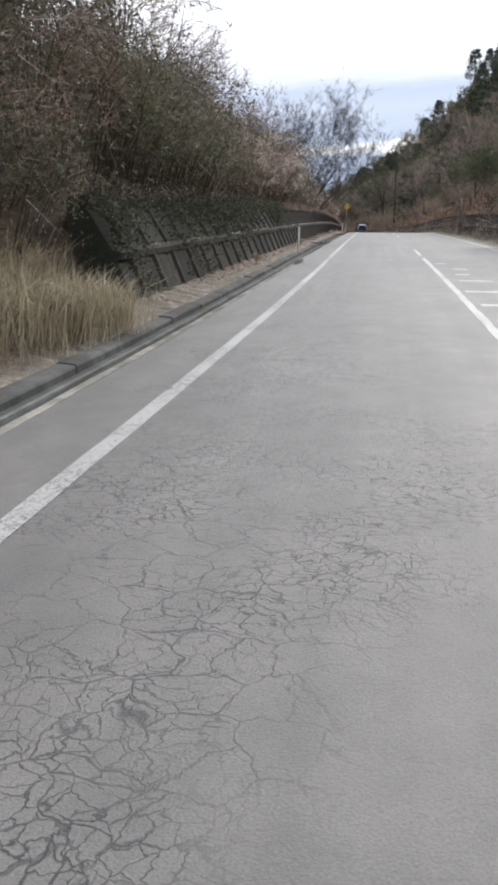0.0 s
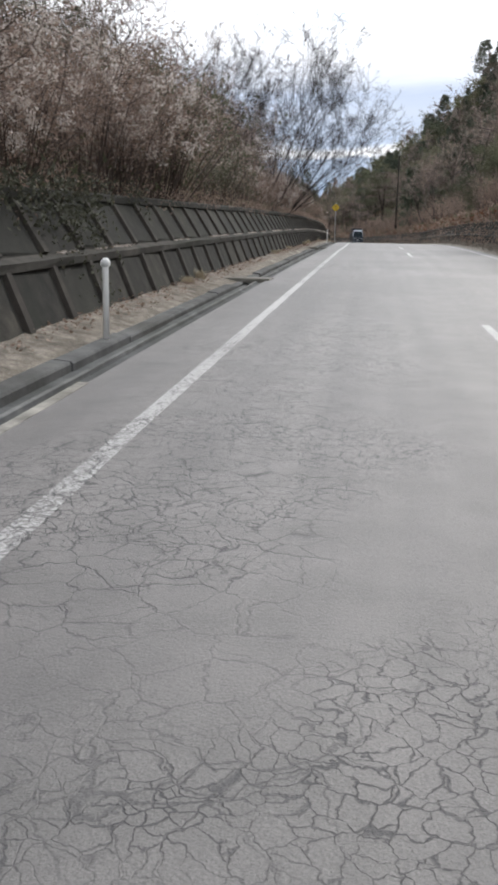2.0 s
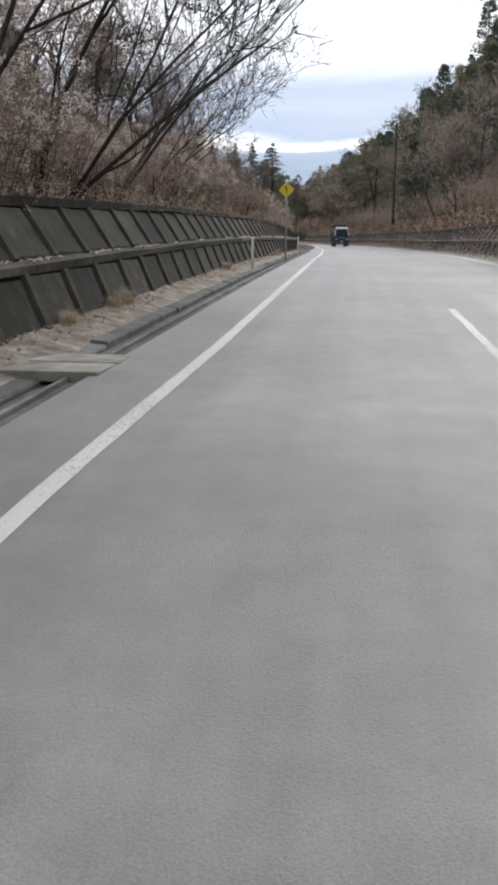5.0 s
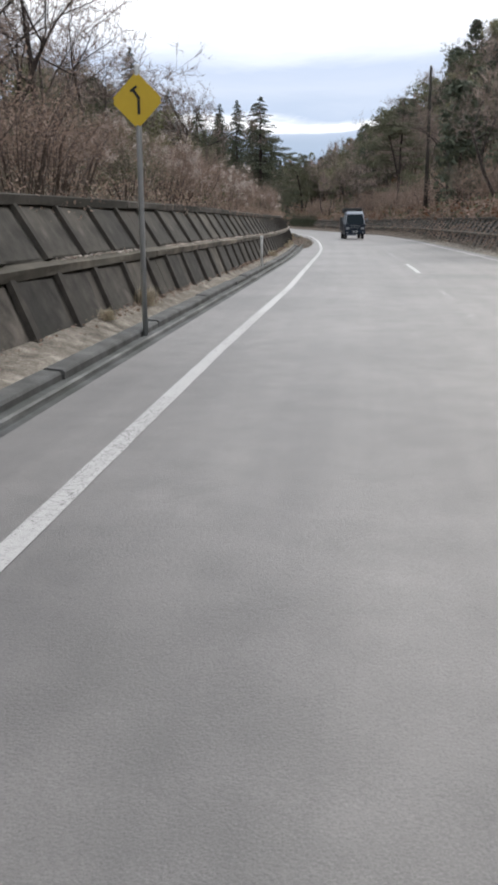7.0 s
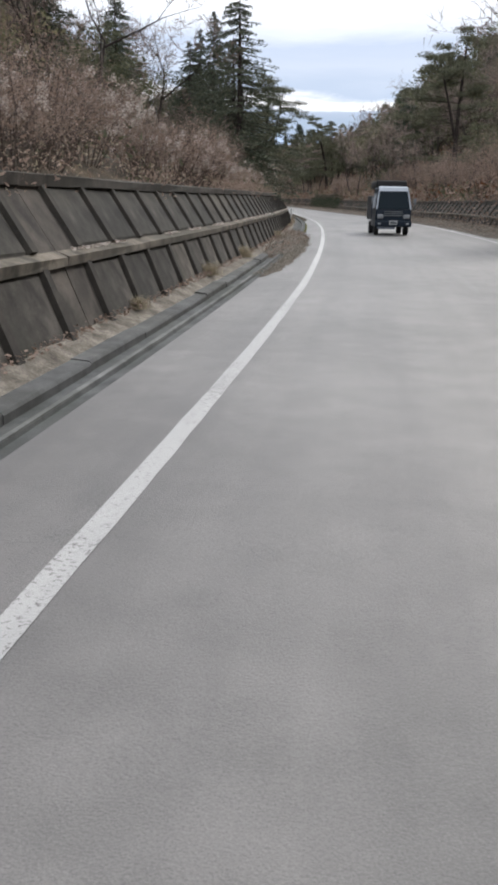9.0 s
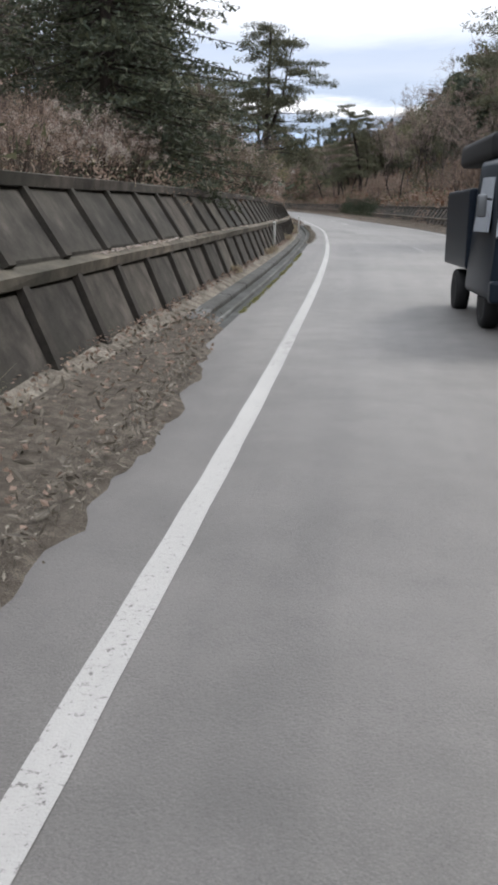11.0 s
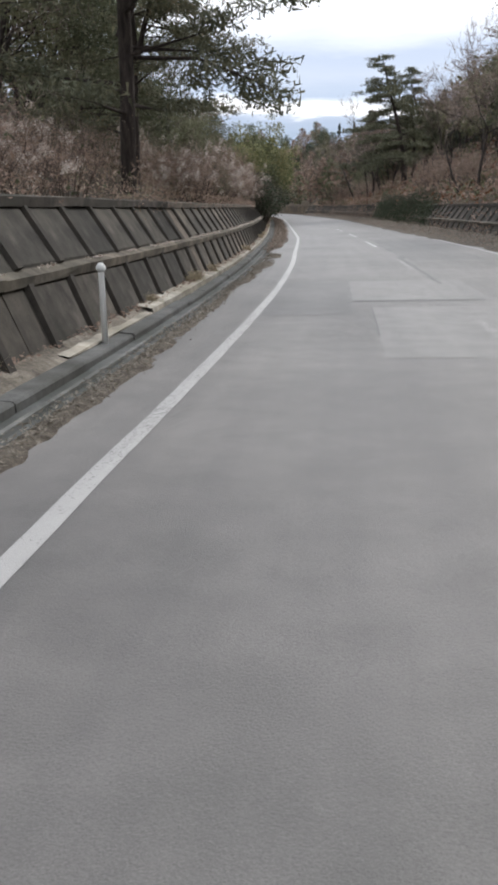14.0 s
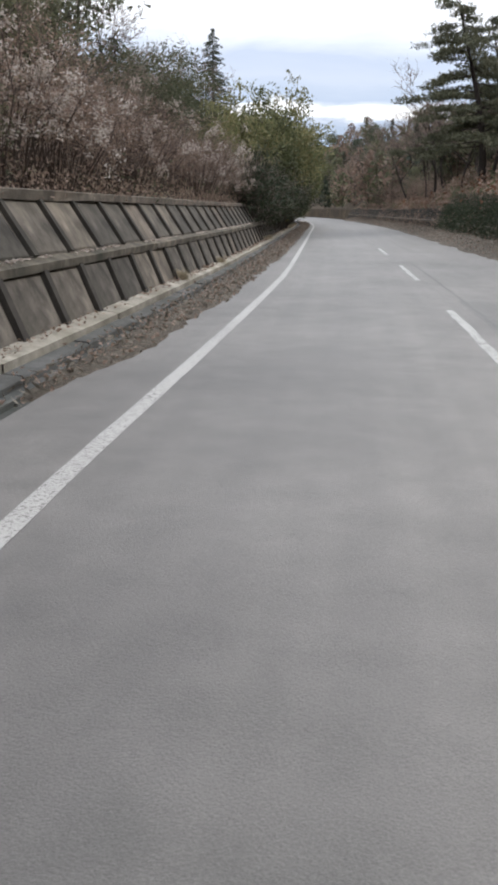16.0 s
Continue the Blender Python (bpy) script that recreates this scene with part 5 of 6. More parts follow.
scatter_cards("wall_thicket", pts, 0.055, 22, LEAF_SHADED, "creepers that cover the far wall, coloured dark for shade", "creeper", long=1.7, droop=0.5)
pts = []
for k in range(30000):
    s = r.uniform(-4, 300)
    w = 0.42 - shift(s)
    if noise.noise(Vector((s * 0.3, 0.7, 0))) < -0.25 and r.random() < 0.7:
        continue
    pts.append(tuple(R(s, -1.50 - w * r.random() ** 0.8, 0.115 + 0.05 * r.random())))
scatter_cards("leaf_litter", pts, 0.032, 3, LEAF_DRY, "brown fallen leaves on the verge", "leaf litter", flat=0.75, long=1.5)
pts = []
for k in range(9000):
    s = r.uniform(40, 330)
    pts.append(tuple(R(s, 6.85 + 0.55 * r.random(), 0.05 + 0.16 * abs(r.gauss(0, 1)))))
scatter_cards("verge_grass", pts, 0.03, 4, WEED, "short withered grass along the far verge", "grass", long=6.0, droop=-1.2)

pts = []
for k in range(19000):
    s = 13.0 + 27 * r.random() ** 1.4
    dens = 0.5 + noise.noise(Vector((s * 0.35, 1.7, 0)))
    if r.random() > dens + 0.25:
        continue
    drop = min(1.5, abs(r.gauss(0, 0.42 if s > 20 else 0.8)) * (0.6 + dens))
    pts.append(tuple(R(s, -2.40 + shift(s) + 0.55 * drop + r.uniform(-0.15, 0.16), 1.72 - drop + r.uniform(0, 0.25))))
scatter_cards("wall_ivy", pts, 0.042, 12, IVY, "dark creeper hanging over the wall's top", "creeper", long=1.6, droop=0.5)

# earth and weeds that have crept over the shoulder
debris = []


def debris_patch(s0, s1, l0, l1, seed, label):
    rr = random.Random(seed)
    verts, faces = [], []
    n, k = int((s1 - s0) / 0.14), 6
    for i in range(n + 1):
        f = i / n
        s = s0 + (s1 - s0) * f
        w = math.sin(math.pi * min(1, max(0, f))) ** 0.45
        edge = l0 + (l1 - l0) * w + w * (0.16 * noise.noise(Vector((s * 0.9, seed, 0))) + 0.08 * noise.noise(Vector((s * 3.1, seed, 4))) - 0.05)
        for j in range(k):
            g = j / (k - 1)
            verts.append(R(s, l0 + (edge - l0) * g, 0.004 + 0.035 * math.sin(math.pi * g) ** 0.6 * w * rr.uniform(0.6, 1.2) - (0.012 if g == 1 else 0)))
            if 0 < g < 1:
                debris.append((s, l0 + (edge - l0) * g))
    for i in range(n):
        for j in range(k - 1):
            a = i * k + j
            faces.append((a, a + 1, a + k + 1, a + k))
    tagged(new("earth_drift", mesh_of("earth_drift", verts, faces, DRIFT, True)), label, "earth", "earth drifts", "structure")


debris_patch(198.5, 203.8, -0.81, -0.50, 1, "brown earth and dead weeds washed onto the shoulder")
debris_patch(203.4, 207.2, -0.81, -0.36, 7, "low mound of brown earth and weeds on the shoulder")
debris_patch(208.2, 210.6, -0.81, -0.20, 4, "mound of brown earth across the gutter")
debris_patch(176.0, 198.8, -0.81, -0.52, 8, "thin brown earth and leaves along the gutter")
debris_patch(131, 150, -0.81, -0.30, 3, "brown earth and dead weeds washed onto the shoulder")
debris_patch(24.8, 26.6, -0.81, -0.60, 6, "small drift of pale earth on the shoulder")


def earth_bank(s0, s1, inner, outer, rise, seed, label):
    """Earth and dead weeds piled from the wall's foot out over the shoulder, its edge ragged."""
    rr = random.Random(seed)
    verts, faces = [], []
    n, k = int((s1 - s0) / 0.25), 9
    for i in range(n + 1):
        s = s0 + (s1 - s0) * i / n
        w = min(1.0, (s - s0) / 5, (s1 - s) / 5) ** 0.6
        ragged = 0.20 * noise.noise(Vector((s * 0.35, seed, 0))) + 0.10 * noise.noise(Vector((s * 1.7, seed, 4)))
        edge = outer + (inner(s) - outer) * (0.35 + 0.65 * w) + ragged
        for j in range(k):
            g = j / (k - 1)
            lump = 0.5 + 0.5 * noise.noise(Vector((s * 0.8, g * 3, seed)))
            z = -0.09 if i in (0, n) else rise * w * g ** 0.75 * (0.7 + 0.5 * lump) + rr.uniform(-0.012, 0.012) - (0.02 if j == 0 else 0.07 if j == k - 1 else 0)
            l = edge + (outer - edge) * g
            verts.append(R(s, l, z))
            if 0 < j:
                for _ in range(2):
                    bank.append((s + rr.uniform(-0.1, 0.1), l + rr.uniform(-0.1, 0.1), z))
    for i in range(n):
        for j in range(k - 1):
            a = i * k + j
            faces.append((a, a + 1, a + k + 1, a + k))
    tagged(new("earth_bank", mesh_of("earth_bank", verts, faces, DRIFT, True)), label, "earth", "earth drifts", "structure")


bank = []
earth_bank(213.0, 312, lambda s: float(np.interp(s, [214, 236], [-0.44, -0.24])), -1.02, 0.045, 2, "brown earth and dead weeds heaped over the gutter")
earth_bank(138.0, 153, lambda s: -0.42, -1.50, 0.13, 6, "brown earth and dead weeds heaped over kerb and gutter")
earth_bank(146, 330, lambda s: float(np.interp(s, [150, 205, 228], [6.62, 6.55, 5.85])), 7.44, 0.36, 5, "brown earth and dead weeds along the far wall's foot")
pts = [tuple(R(s + r.gauss(0, 0.1), l, z + 0.02 + 0.07 * abs(r.gauss(0, 1)))) for s, l, z in bank for _ in range(2)]
scatter_cards("bank_weeds", pts[0::2], 0.024, 23, WEED, "withered weeds on the earth banks", "weeds", flat=0.3, long=3.5)
scatter_cards("bank_leaves", pts[1::2], 0.03, 24, LEAF_DRY, "brown dead leaves on the earth banks", "leaf litter", flat=0.5, long=1.6)
pts = []
for s, l in debris:
    for _ in range(7):
        pts.append(tuple(R(s + r.uniform(-0.2, 0.2), l + r.gauss(0, 0.06), 0.035 + 0.05 * r.random())))
scatter_cards("dead_weeds", pts, 0.013, 5, WEED, "flattened dead weeds on the shoulder", "weeds", flat=0.5, long=3.5)
pts = []
for k in range(5200):
    s = 153.5 + 15 * r.random()
    if noise.noise(Vector((s * 1.1, 2.2, 0))) + 0.35 < r.random() * 0.9:
        continue
    pts.append(tuple(R(s, -0.80 + r.gauss(0, 0.022), 0.004 + 0.014 * r.random())))
scatter_cards("moss", pts, 0.014, 25, MOSS, "yellow-green moss along the asphalt's edge", "moss", flat=0.3, long=1.4)


def grass_clump(ob, i):
    """Tall dry grass: arching blades and feathery heads."""
    rr = random.Random(1500 + i)
    v, f = [], []
    for k in range(520):
        a, b = rr.uniform(0, 6.283), rr.gauss(0, 0.30)
        base = Vector((rr.gauss(0, 0.30), rr.gauss(0, 0.30), -0.1))
        h = 1.15 * rr.random() ** 0.6
        out_ = Vector((math.cos(a), math.sin(a), 0)) * h * rr.uniform(0.15, 1.25)
        side = Vector((-math.sin(a), math.cos(a), 0)) * rr.uniform(0.004, 0.008)
        p1 = base + out_ * 0.3 + Vector((0, 0, h * 0.6))
        p2 = base + out_ + Vector((0, 0, h * rr.uniform(0.45, 1.0)))
        q = len(v)
        v += [base - side, base + side, p1 + side, p1 - side, p2]
        f += [(q, q + 1, q + 2, q + 3), (q + 3, q + 2, q + 4)]
    me = mesh_of("blades", v, f, GRASS)
    part("blade_tuft", me, ob)["kind"] = "stuff"


rg = random.Random(31)
for k in range(40):
    s = rg.uniform(3.0, 11.6)
    l = rg.uniform(-3.6, -1.75)
    plant("grass_clump", grass_clump, 4, RM(s, l, 0.10 + 0.35 * max(0, -2.3 - l), rg.uniform(0, 360), rg.uniform(0.5, 0.95)), "tall straw-coloured dry grass by the kerb", "grass", "grass clumps")
for k in range(40):
    s = r.uniform(16, 290)
    plant("grass_clump", grass_clump, 4, RM(s, -1.62 + shift(s) + r.uniform(-0.05, 0.05), 0.1, r.uniform(0, 360), r.uniform(0.16, 0.34)), "tall straw-coloured dry grass by the kerb", "grass", "grass clumps")

# ---------------------------------------------------------------- posts and the sign
def lathe(profile, sides=14, bm=None, at=(0, 0, 0)):
    """A turned shape from (radius, height) pairs."""
    bm = bm or bmesh.new()
    rings = []
    for rad, z in profile:
        rings.append([bm.verts.new((at[0] + rad * math.cos(2 * math.pi * j / sides), at[1] + rad * math.sin(2 * math.pi * j / sides), at[2] + z)) for j in range(sides)])
    for a, b in zip(rings, rings[1:]):
        for j in range(sides):
            bm.faces.new((a[j], a[(j + 1) % sides], b[(j + 1) % sides], b[j]))
    bm.faces.new(list(reversed(rings[0])))
    bm.faces.new(rings[-1])
    return bm


LAMP_GREY = plain_material("reflector_glass", (0.55, 0.56, 0.55), 0.15)


def delineator(ob, i):
    part("post", bm_mesh("post", lathe([(0.036, -0.2), (0.034, 0.80), (0.034, 0.83), (0.03, 0.86)]), WHITE, True), ob)
    head_ = bmesh.new()
    bmesh.ops.create_cone(head_, cap_ends=True, segments=20, radius1=0.052, radius2=0.052, depth=0.05, matrix=Matrix.Translation((0, 0, 0.80)) @ Matrix.Rotation(radians(90), 4, "X"))
    bmesh.ops.bevel(head_, geom=list(head_.edges), offset=0.006, segments=1, affect="EDGES")
    hd = part("reflector_housing", bm_mesh("reflector_housing", head_, WHITE, True), ob)
    lens = bmesh.new()
    bmesh.ops.create_cone(lens, cap_ends=True, segments=20, radius1=0.040, radius2=0.036, depth=0.012, matrix=Matrix.Translation((0, -0.031, 0.80)) @ Matrix.Rotation(radians(90), 4, "X"))
    part("reflector", bm_mesh("reflector", lens, LAMP_GREY, True), hd, "grey-white reflector")


for s, l in ((33.5, -1.40), (86.4, -1.50), (113.1, -1.40), (170.4, -1.72), (191.2, -1.42)):
    plant("delineator_post", delineator, 1, RM(s, l, 0.03), "slim white road delineator post with a round reflector", "post", "delineator posts")

sign = tagged(new("warning_sign"), "yellow diamond warning sign on a grey steel pole", "road sign")
sign.matrix_basis = RM(97.1, -1.24, 0.0)
part("pole", bm_mesh("pole", lathe([(0.034, -0.3), (0.034, 3.10), (0.028, 3.13)]), STEEL, True), sign)
bm = box_bm(0.46, 0.012, 0.46, 0.0, (0, 0, 0))
bmesh.ops.bevel(bm, geom=[e for e in bm.edges if abs((e.verts[0].co - e.verts[1].co).y) > 0.005], offset=0.04, segments=3, affect="EDGES")
bm.transform(Matrix.Translation((0, -0.045, 2.72)) @ Matrix.Rotation(radians(45), 4, "Y"))
plate = part("plate", bm_mesh("plate", bm, YELLOW), sign, "yellow diamond plate")
for w, h_, x, z, rot in ((0.035, 0.20, 0.02, 2.66, 0), (0.035, 0.14, -0.01, 2.79, -35), (0.10, 0.03, -0.04, 2.85, -35)):
    b2 = box_bm(w, 0.004, h_)
    b2.transform(Matrix.Translation((x, -0.054, z)) @ Matrix.Rotation(radians(rot), 4, "Y"))
    part("arrow_bar", bm_mesh("arrow_bar", b2, BLACK), plate, "black arrow stroke")
for z in (2.58, 2.86):
    b3 = bmesh.new()
    bmesh.ops.create_cone(b3, cap_ends=True, segments=14, radius1=0.042, radius2=0.042, depth=0.03, matrix=Matrix.Translation((0, 0, z)))
    part("clamp", bm_mesh("clamp", b3, STEEL), sign)

marker = tagged(new("concrete_marker"), "square grey concrete post by the far wall", "post")
marker.matrix_basis = RM(62.4, 7.2, 0.0)
part("shaft", bm_mesh("shaft", box_bm(0.26, 0.26, 1.75, 0.025, (0, 0, 0.875)), LEDGE), marker)
part("rod", bm_mesh("rod", lathe([(0.03, 1.7), (0.03, 2.35), (0.05, 2.36), (0.05, 2.46), (0.02, 2.5)]), STEEL, True), marker, "thin steel rod")

# concrete pole on the far slope
pole = tagged(new("utility_pole"), "tall grey concrete utility pole on the wooded slope", "utility pole")
pole.matrix_basis = RM(159.6, 9.1, 1.4)
part("shaft", bm_mesh("shaft", lathe([(0.17, -0.6), (0.16, 3.0), (0.12, 8.0), (0.10, 11.56), (0.09, 11.57)], 16), CONCRETE_DARK, True), pole)
part("cap", bm_mesh("cap", lathe([(0.10, 11.55), (0.105, 11.56), (0.08, 11.66), (0.02, 11.68)], 14), STEEL, True), pole, "grey steel cap")
part("step_bolt", bm_mesh("step_bolt", box_bm(0.5, 0.02, 0.02, 0.004, (0, 0, 9.8)), STEEL), pole)
part("step_bolt", bm_mesh("step_bolt", box_bm(0.5, 0.02, 0.02, 0.004, (0, 0, 10.6)), STEEL), pole)

# ---------------------------------------------------------------- the small truck in the far lane
NAVY = plain_material("navy_paint", (0.016, 0.022, 0.032), 0.3, 0.0, 0.05)
NAVY.node_tree.nodes["Principled BSDF"].inputs["Specular IOR Level"].default_value = 0.1
SILVER = plain_material("silver_paint", (0.12, 0.14, 0.17), 0.4, 0.0, 0.06)
GLASS_DARK = plain_material("tinted_glass", (0.010, 0.016, 0.021), 0.3)
GLASS_DARK.node_tree.nodes["Principled BSDF"].inputs["Specular IOR Level"].default_value = 0.05
PALE_GREY = plain_material("pale_paint_and_reflection", (0.34, 0.37, 0.41), 0.4)
LAMP = plain_material("lamp_glass", (0.22, 0.23, 0.24), 0.15)
CHROME = plain_material("dull_chrome", (0.16, 0.17, 0.18), 0.4, 0.4)
PLATE = plain_material("plate_white", (0.40, 0.41, 0.41), 0.5)


def prism(side_profile, width, bevel=0.03):
    """A body from its outline in side view (y along the truck, z up), drawn in towards the roof."""
    bm = bmesh.new()
    a = [bm.verts.new((-width / 2, y, z)) for y, z in side_profile]
    b = [bm.verts.new((width / 2, y, z)) for y, z in side_profile]
    n = len(a)
    for i in range(n):
        bm.faces.new((a[i], a[(i + 1) % n], b[(i + 1) % n], b[i]))
    bm.faces.new(list(reversed(a)))
    bm.faces.new(b)
    for q in bm.verts:
        q.co.x *= 1 - 0.16 * max(0.0, q.co.z - 1.0)
    bmesh.ops.recalc_face_normals(bm, faces=bm.faces)
    if bevel:
        bmesh.ops.bevel(bm, geom=list(bm.edges), offset=bevel, segments=3, affect="EDGES", profile=0.6)
    return bm


def build_truck():
    t = tagged(new("small_truck"), "small dark blue truck carrying a black covered load", "truck")
    t.matrix_basis = RM(152.0, 2.88, 0.0, 3, 1.0)
    w = 1.50
    cab = part("cab", bm_mesh("cab", prism([(0.02, 0.36), (0.0, 0.62), (0.03, 1.02), (0.36, 1.82), (0.50, 1.92), (1.75, 1.95), (1.75, 0.36)], w, 0.10), NAVY, True), t)
    part("windscreen", bm_mesh("windscreen", prism([(0.02, 1.06), (0.295, 1.74), (0.345, 1.735), (0.07, 1.05)], w - 0.22, 0.008), GLASS_DARK), cab, "dark tinted windscreen")
    part("roof_edge", bm_mesh("roof_edge", prism([(0.30, 1.77), (0.40, 1.92), (0.50, 1.975), (0.56, 1.95)], w - 0.12, 0.008), PALE_GREY), cab, "pale roof edge")
    for sx in (-1, 1):
        b = prism([(0.42, 1.10), (0.60, 1.70), (1.30, 1.72), (1.32, 1.10)], 0.02, 0.006)
        for q in b.verts:
            q.co.x += sx * (w / 2 + 0.004) * (1 - 0.16 * max(0.0, q.co.z - 1.0))
        # sky reflection on the glass is put in as flat pale grey
        part("side_window", bm_mesh("side_window", b, PALE_GREY), cab, "side window coloured pale for reflected sky")
        v_, f_ = [], []
        tube(v_, f_, [Vector((sx * 0.70, 0.03, 1.05)), Vector((sx * 0.655, 0.17, 1.40)), Vector((sx * 0.60, 0.33, 1.77))], [0.032, 0.032, 0.032], 6)
        part("windscreen_pillar", mesh_of("windscreen_pillar", v_, f_, PALE_GREY, True), cab, "pale windscreen pillar")
        b = box_bm(0.10, 0.09, 0.24, 0.025, (sx * (w / 2 + 0.13), 0.16, 1.38))
        mirror = part("mirror", bm_mesh("mirror", b, CHROME, True), cab, "pale wing mirror")
        v_, f_ = [], []
        tube(v_, f_, [Vector((sx * w / 2, 0.30, 1.45)), Vector((sx * (w / 2 + 0.13), 0.17, 1.46))], [0.014, 0.014], 6)
        part("mirror_arm", mesh_of("mirror_arm", v_, f_, BLACK), mirror)
        b = box_bm(0.26, 0.06, 0.17, 0.03, (sx * 0.54, 0.005, 0.76), segs=3)
        part("headlight", bm_mesh("headlight", b, LAMP, True), cab, "clear headlight")
        b = box_bm(0.12, 0.05, 0.08, 0.02, (sx * 0.58, -0.05, 0.47))
        part("fog_lamp", bm_mesh("fog_lamp", b, LAMP, True), cab, "dull fog lamp")
    part("bumper", bm_mesh("bumper", box_bm(w + 0.02, 0.16, 0.24, 0.045, (0, 0.03, 0.47), segs=3), NAVY, True), cab)
    part("skirt", bm_mesh("skirt", box_bm(0.72, 0.06, 0.11, 0.02, (-0.28, 0.02, 0.31)), SILVER), cab, "pale strip under the bumper")
    for z in (0.80, 0.88, 0.96):
        part("grille_bar", bm_mesh("grille_bar", box_bm(0.76, 0.04, 0.028, 0.008, (0, -0.005, z)), CHROME), cab, "grey grille bar")
    part("number_plate", bm_mesh("number_plate", box_bm(0.33, 0.02, 0.165, 0.006, (0, -0.06, 0.52)), PLATE), cab, "white plate with plain dark bars")
    for x, z, ww, hh in ((0, 0.565, 0.16, 0.02), (0, 0.505, 0.24, 0.055)):
        part("plate_bar", bm_mesh("plate_bar", box_bm(ww, 0.004, hh, 0, (x, -0.073, z)), NAVY), cab)
    for x in (-0.35, 0.25):
        v_, f_ = [], []
        tube(v_, f_, [Vector((x, 0.035, 1.05)), Vector((x + 0.42, 0.10, 1.17))], [0.010, 0.006], 5)
        part("wiper", mesh_of("wiper", v_, f_, BLACK), cab)
    bed = part("cargo_box", bm_mesh("cargo_box", box_bm(w - 0.02, 1.85, 1.0, 0.04, (0, 2.70, 1.12)), NAVY), t, "dark blue cargo body")
    part("load", bm_mesh("load", box_bm(w - 0.22, 2.3, 0.30, 0.08, (0, 2.2, 2.08), segs=3), BLACK, True), t, "black covered load on the roof")
    for x in (-0.35, 0.35):
        part("chassis_rail", bm_mesh("chassis_rail", box_bm(0.10, 3.3, 0.16, 0.01, (x, 1.85, 0.52)), BLACK), t)
    for x in (-0.62, 0.62):
        for y in (0.70, 2.75):
            wheel = new("wheel")
            wheel.parent = t
            wheel.matrix_basis = pose(x, y, 0.29, 0, 90, 0)
            part("tyre", bm_mesh("tyre", lathe([(0.18, -0.085), (0.26, -0.09), (0.285, -0.06), (0.29, 0.0), (0.285, 0.06), (0.26, 0.09), (0.18, 0.085)], 26), BLACK, True), wheel)
            part("rim", bm_mesh("rim", lathe([(0.05, -0.07), (0.17, -0.06), (0.182, -0.088), (0.182, 0.088), (0.17, 0.06), (0.05, 0.07)], 20), CHROME, True), wheel)


build_truck()

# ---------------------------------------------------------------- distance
# airlight over the ridges is put in as a bluish colour and faint glow
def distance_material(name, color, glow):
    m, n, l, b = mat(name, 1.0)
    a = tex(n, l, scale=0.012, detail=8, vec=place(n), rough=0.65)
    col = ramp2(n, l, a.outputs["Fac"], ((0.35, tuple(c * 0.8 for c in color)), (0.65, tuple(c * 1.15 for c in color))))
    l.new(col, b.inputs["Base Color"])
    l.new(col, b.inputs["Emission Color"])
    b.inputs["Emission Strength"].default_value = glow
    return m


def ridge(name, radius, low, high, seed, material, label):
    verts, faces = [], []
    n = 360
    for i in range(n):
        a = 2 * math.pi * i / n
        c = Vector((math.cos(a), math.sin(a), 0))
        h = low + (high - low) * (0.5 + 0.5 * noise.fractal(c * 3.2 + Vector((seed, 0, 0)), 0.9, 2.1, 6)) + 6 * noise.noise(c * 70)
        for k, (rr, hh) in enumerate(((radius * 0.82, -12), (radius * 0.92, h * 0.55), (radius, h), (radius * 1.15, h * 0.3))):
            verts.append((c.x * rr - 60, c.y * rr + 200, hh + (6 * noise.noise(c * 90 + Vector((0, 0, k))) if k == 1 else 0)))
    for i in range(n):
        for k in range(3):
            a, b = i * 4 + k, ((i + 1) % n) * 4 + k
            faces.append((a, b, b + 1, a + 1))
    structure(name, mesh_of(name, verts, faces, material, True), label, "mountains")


ridge("backdrop_mountains", 2600, 150, 330, 3.0, distance_material("airlight_blue_mountains", (0.20, 0.255, 0.34), 0.55), "blue hazy mountain ridge far off")
ridge("backdrop_hills", 1200, 30, 95, 8.0, distance_material("airlight_wooded_hills", (0.095, 0.105, 0.11), 0.25), "dim wooded hills closing the valley")


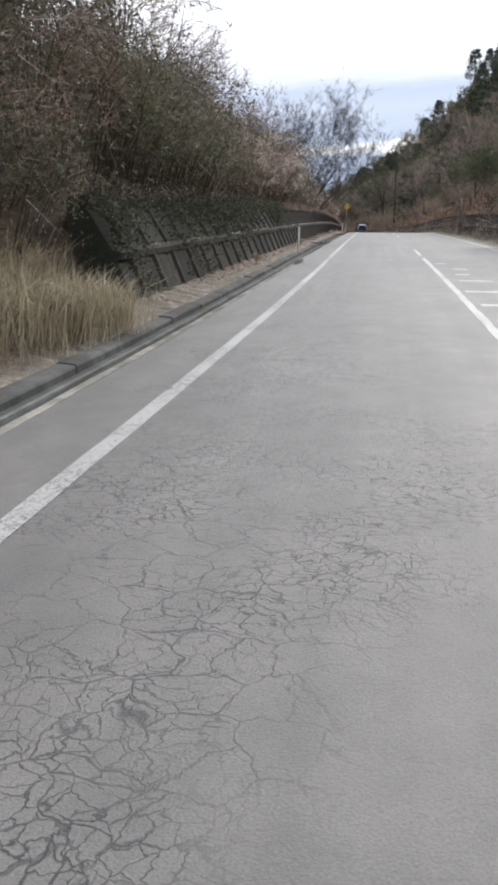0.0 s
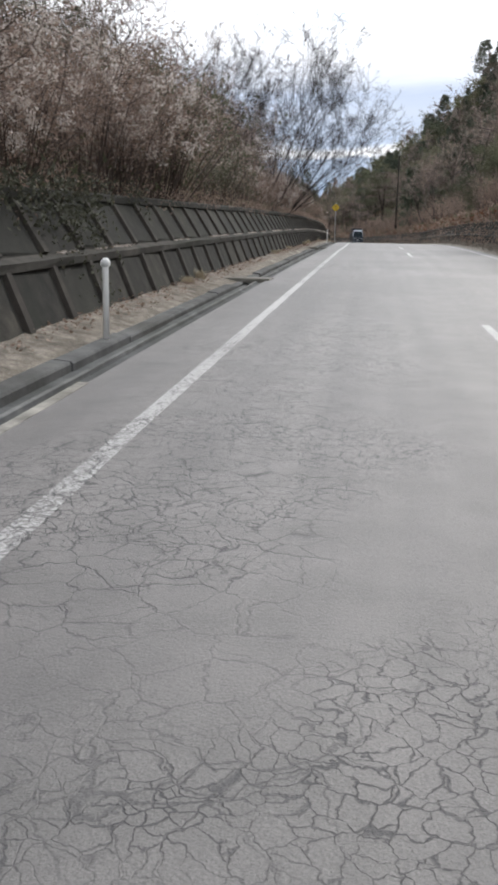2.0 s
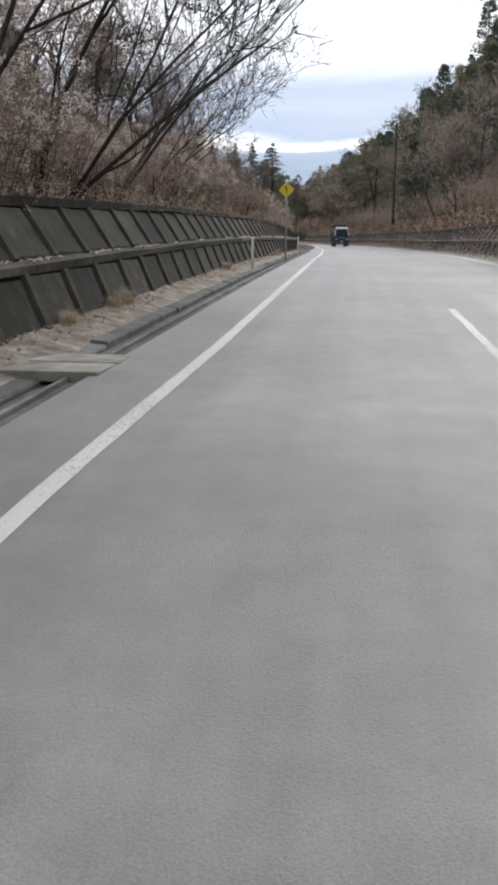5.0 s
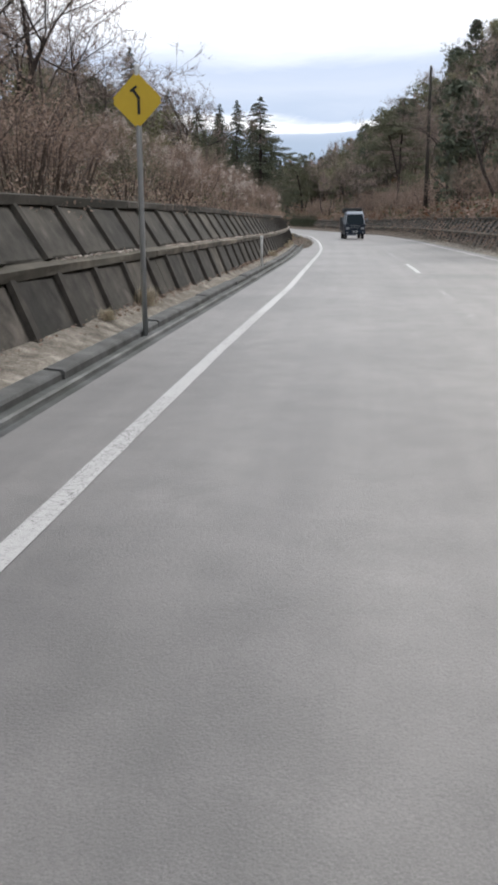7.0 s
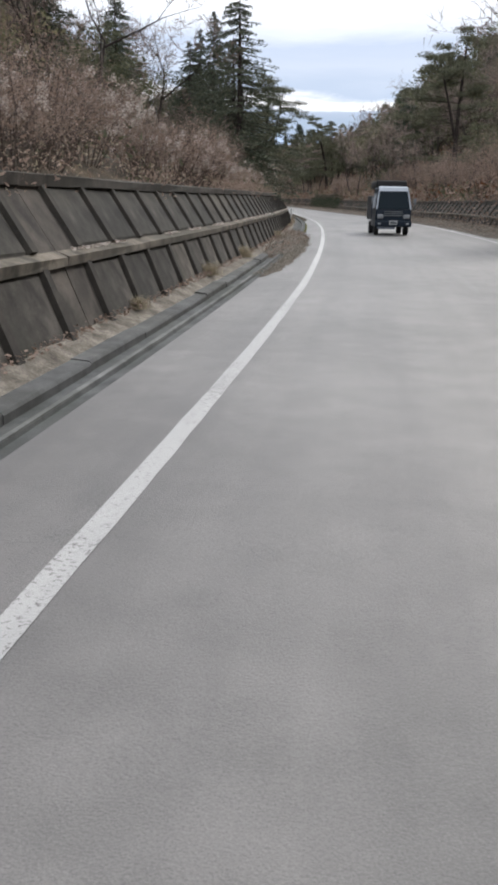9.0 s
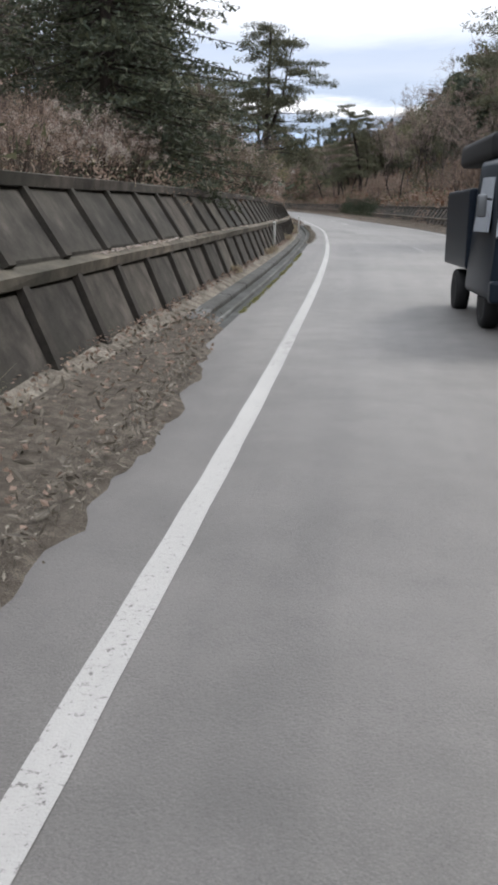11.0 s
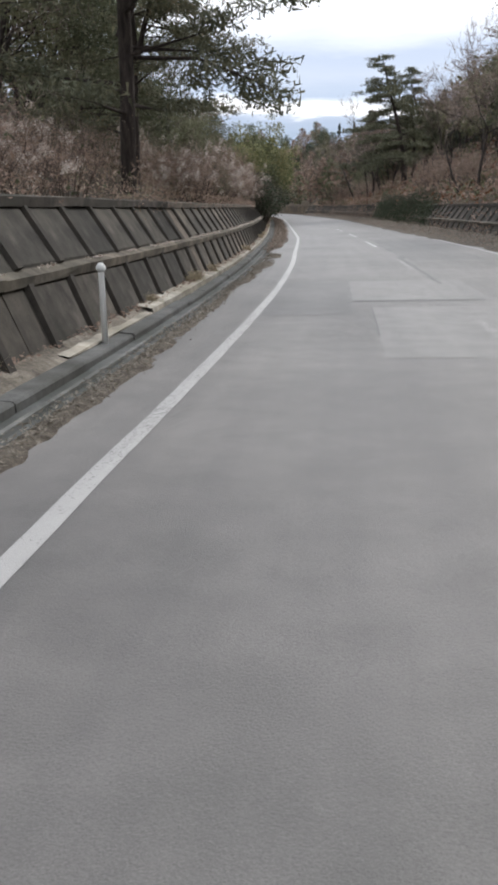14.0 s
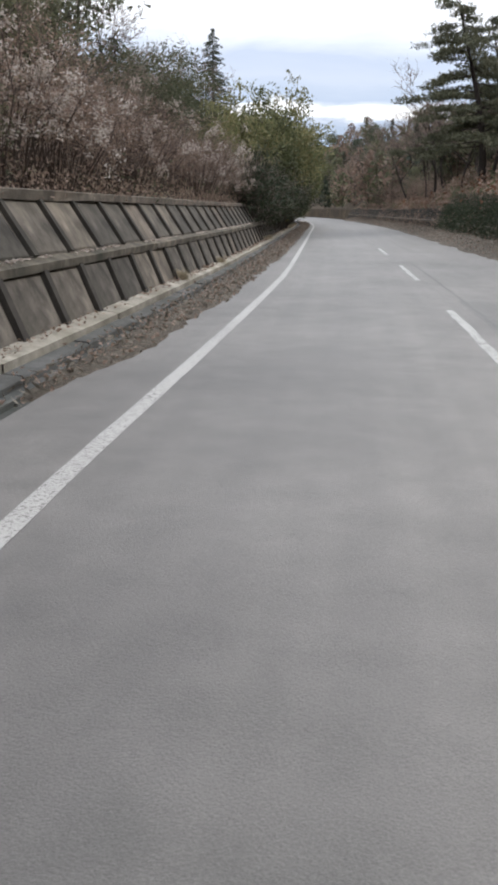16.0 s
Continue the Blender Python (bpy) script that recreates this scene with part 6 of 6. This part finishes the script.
# woods round the further bend, too far off to count
def far_wood():
    rr = random.Random(55)
    for name, m_, share, label in (("far_wood_brown", LEAF_DRY, 230, "brown leafless wood round the far bend"), ("far_wood_green", LEAF_GREEN, 170, "dull green wood round the far bend"),
                                   ("far_wood_dark", NEEDLE, 120, "dark conifers round the far bend")):
        pts, v, f = [], [], []
        for k in range(share):
            s = rr.uniform(305, 462)
            l = rr.choice((1, 1, 1, -1)) * (8.6 + 60 * rr.random() ** 1.3)
            if l < 0:
                l = l * 0.55 + 1.5
            z0 = ground_z(s, l)
            h = rr.uniform(4, 9)
            wide = rr.uniform(1.3, 2.4)
            c = R(s, l, z0)
            tube(v, f, [c - Vector((0, 0, 0.4)), c + Vector((0, 0, h * 0.8))], [0.07, 0.02], 4)
            for _ in range(190):
                u = rr.random() ** 0.8
                w = wide * (1.05 - u) if m_ is NEEDLE else wide * math.sin(math.pi * (0.12 + 0.8 * u))
                a = rr.uniform(0, 6.283)
                q = math.sqrt(rr.random()) * w
                pts.append((c.x + q * math.cos(a), c.y + q * math.sin(a), c.z + 0.2 + u * h))
        ob = scatter_cards(name, pts, 0.42, share, m_, label, "wood", long=1.6)
        part("stem", mesh_of("stem", v, f, BARK_DARK), ob)["kind"] = "stuff"


far_wood()

# pale concrete strip between gutter and wall on the last stretch
PALE_SLAB = concrete_material("pale_slab_concrete", (0.40, 0.375, 0.33), (0.21, 0.19, 0.16), (0.15, 0.13, 0.09), 0.55)
for s0 in range(190, 262, 4):
    structure("verge_slab", sweep("verge_slab", [(-1.465, 0.0), (-1.465, 0.085 - (0.06 if s0 == 190 else 0)), (-1.76, 0.135 - (0.06 if s0 == 190 else 0)), (-1.76, 0.0)], s0 + 0.01, s0 + 3.98, 1.0, PALE_SLAB, 0.008, s0), "pale dusty concrete strip at the wall's foot", "verge")

# leaves and grit lying on the ledge
pts = []
for k in range(9000):
    s = r.uniform(14, 296)
    if noise.noise(Vector((s * 0.6, 2.2, 5.0))) < 0.0:
        continue
    pts.append(tuple(R(s, -1.96 + shift(s) - 0.10 * r.random(), 0.865 + 0.02 * r.random())))
scatter_cards("ledge_litter", pts, 0.04, 8, TUFT, "pale dead leaves and grit on the wall's ledge", "leaf litter", flat=0.8, long=1.4)
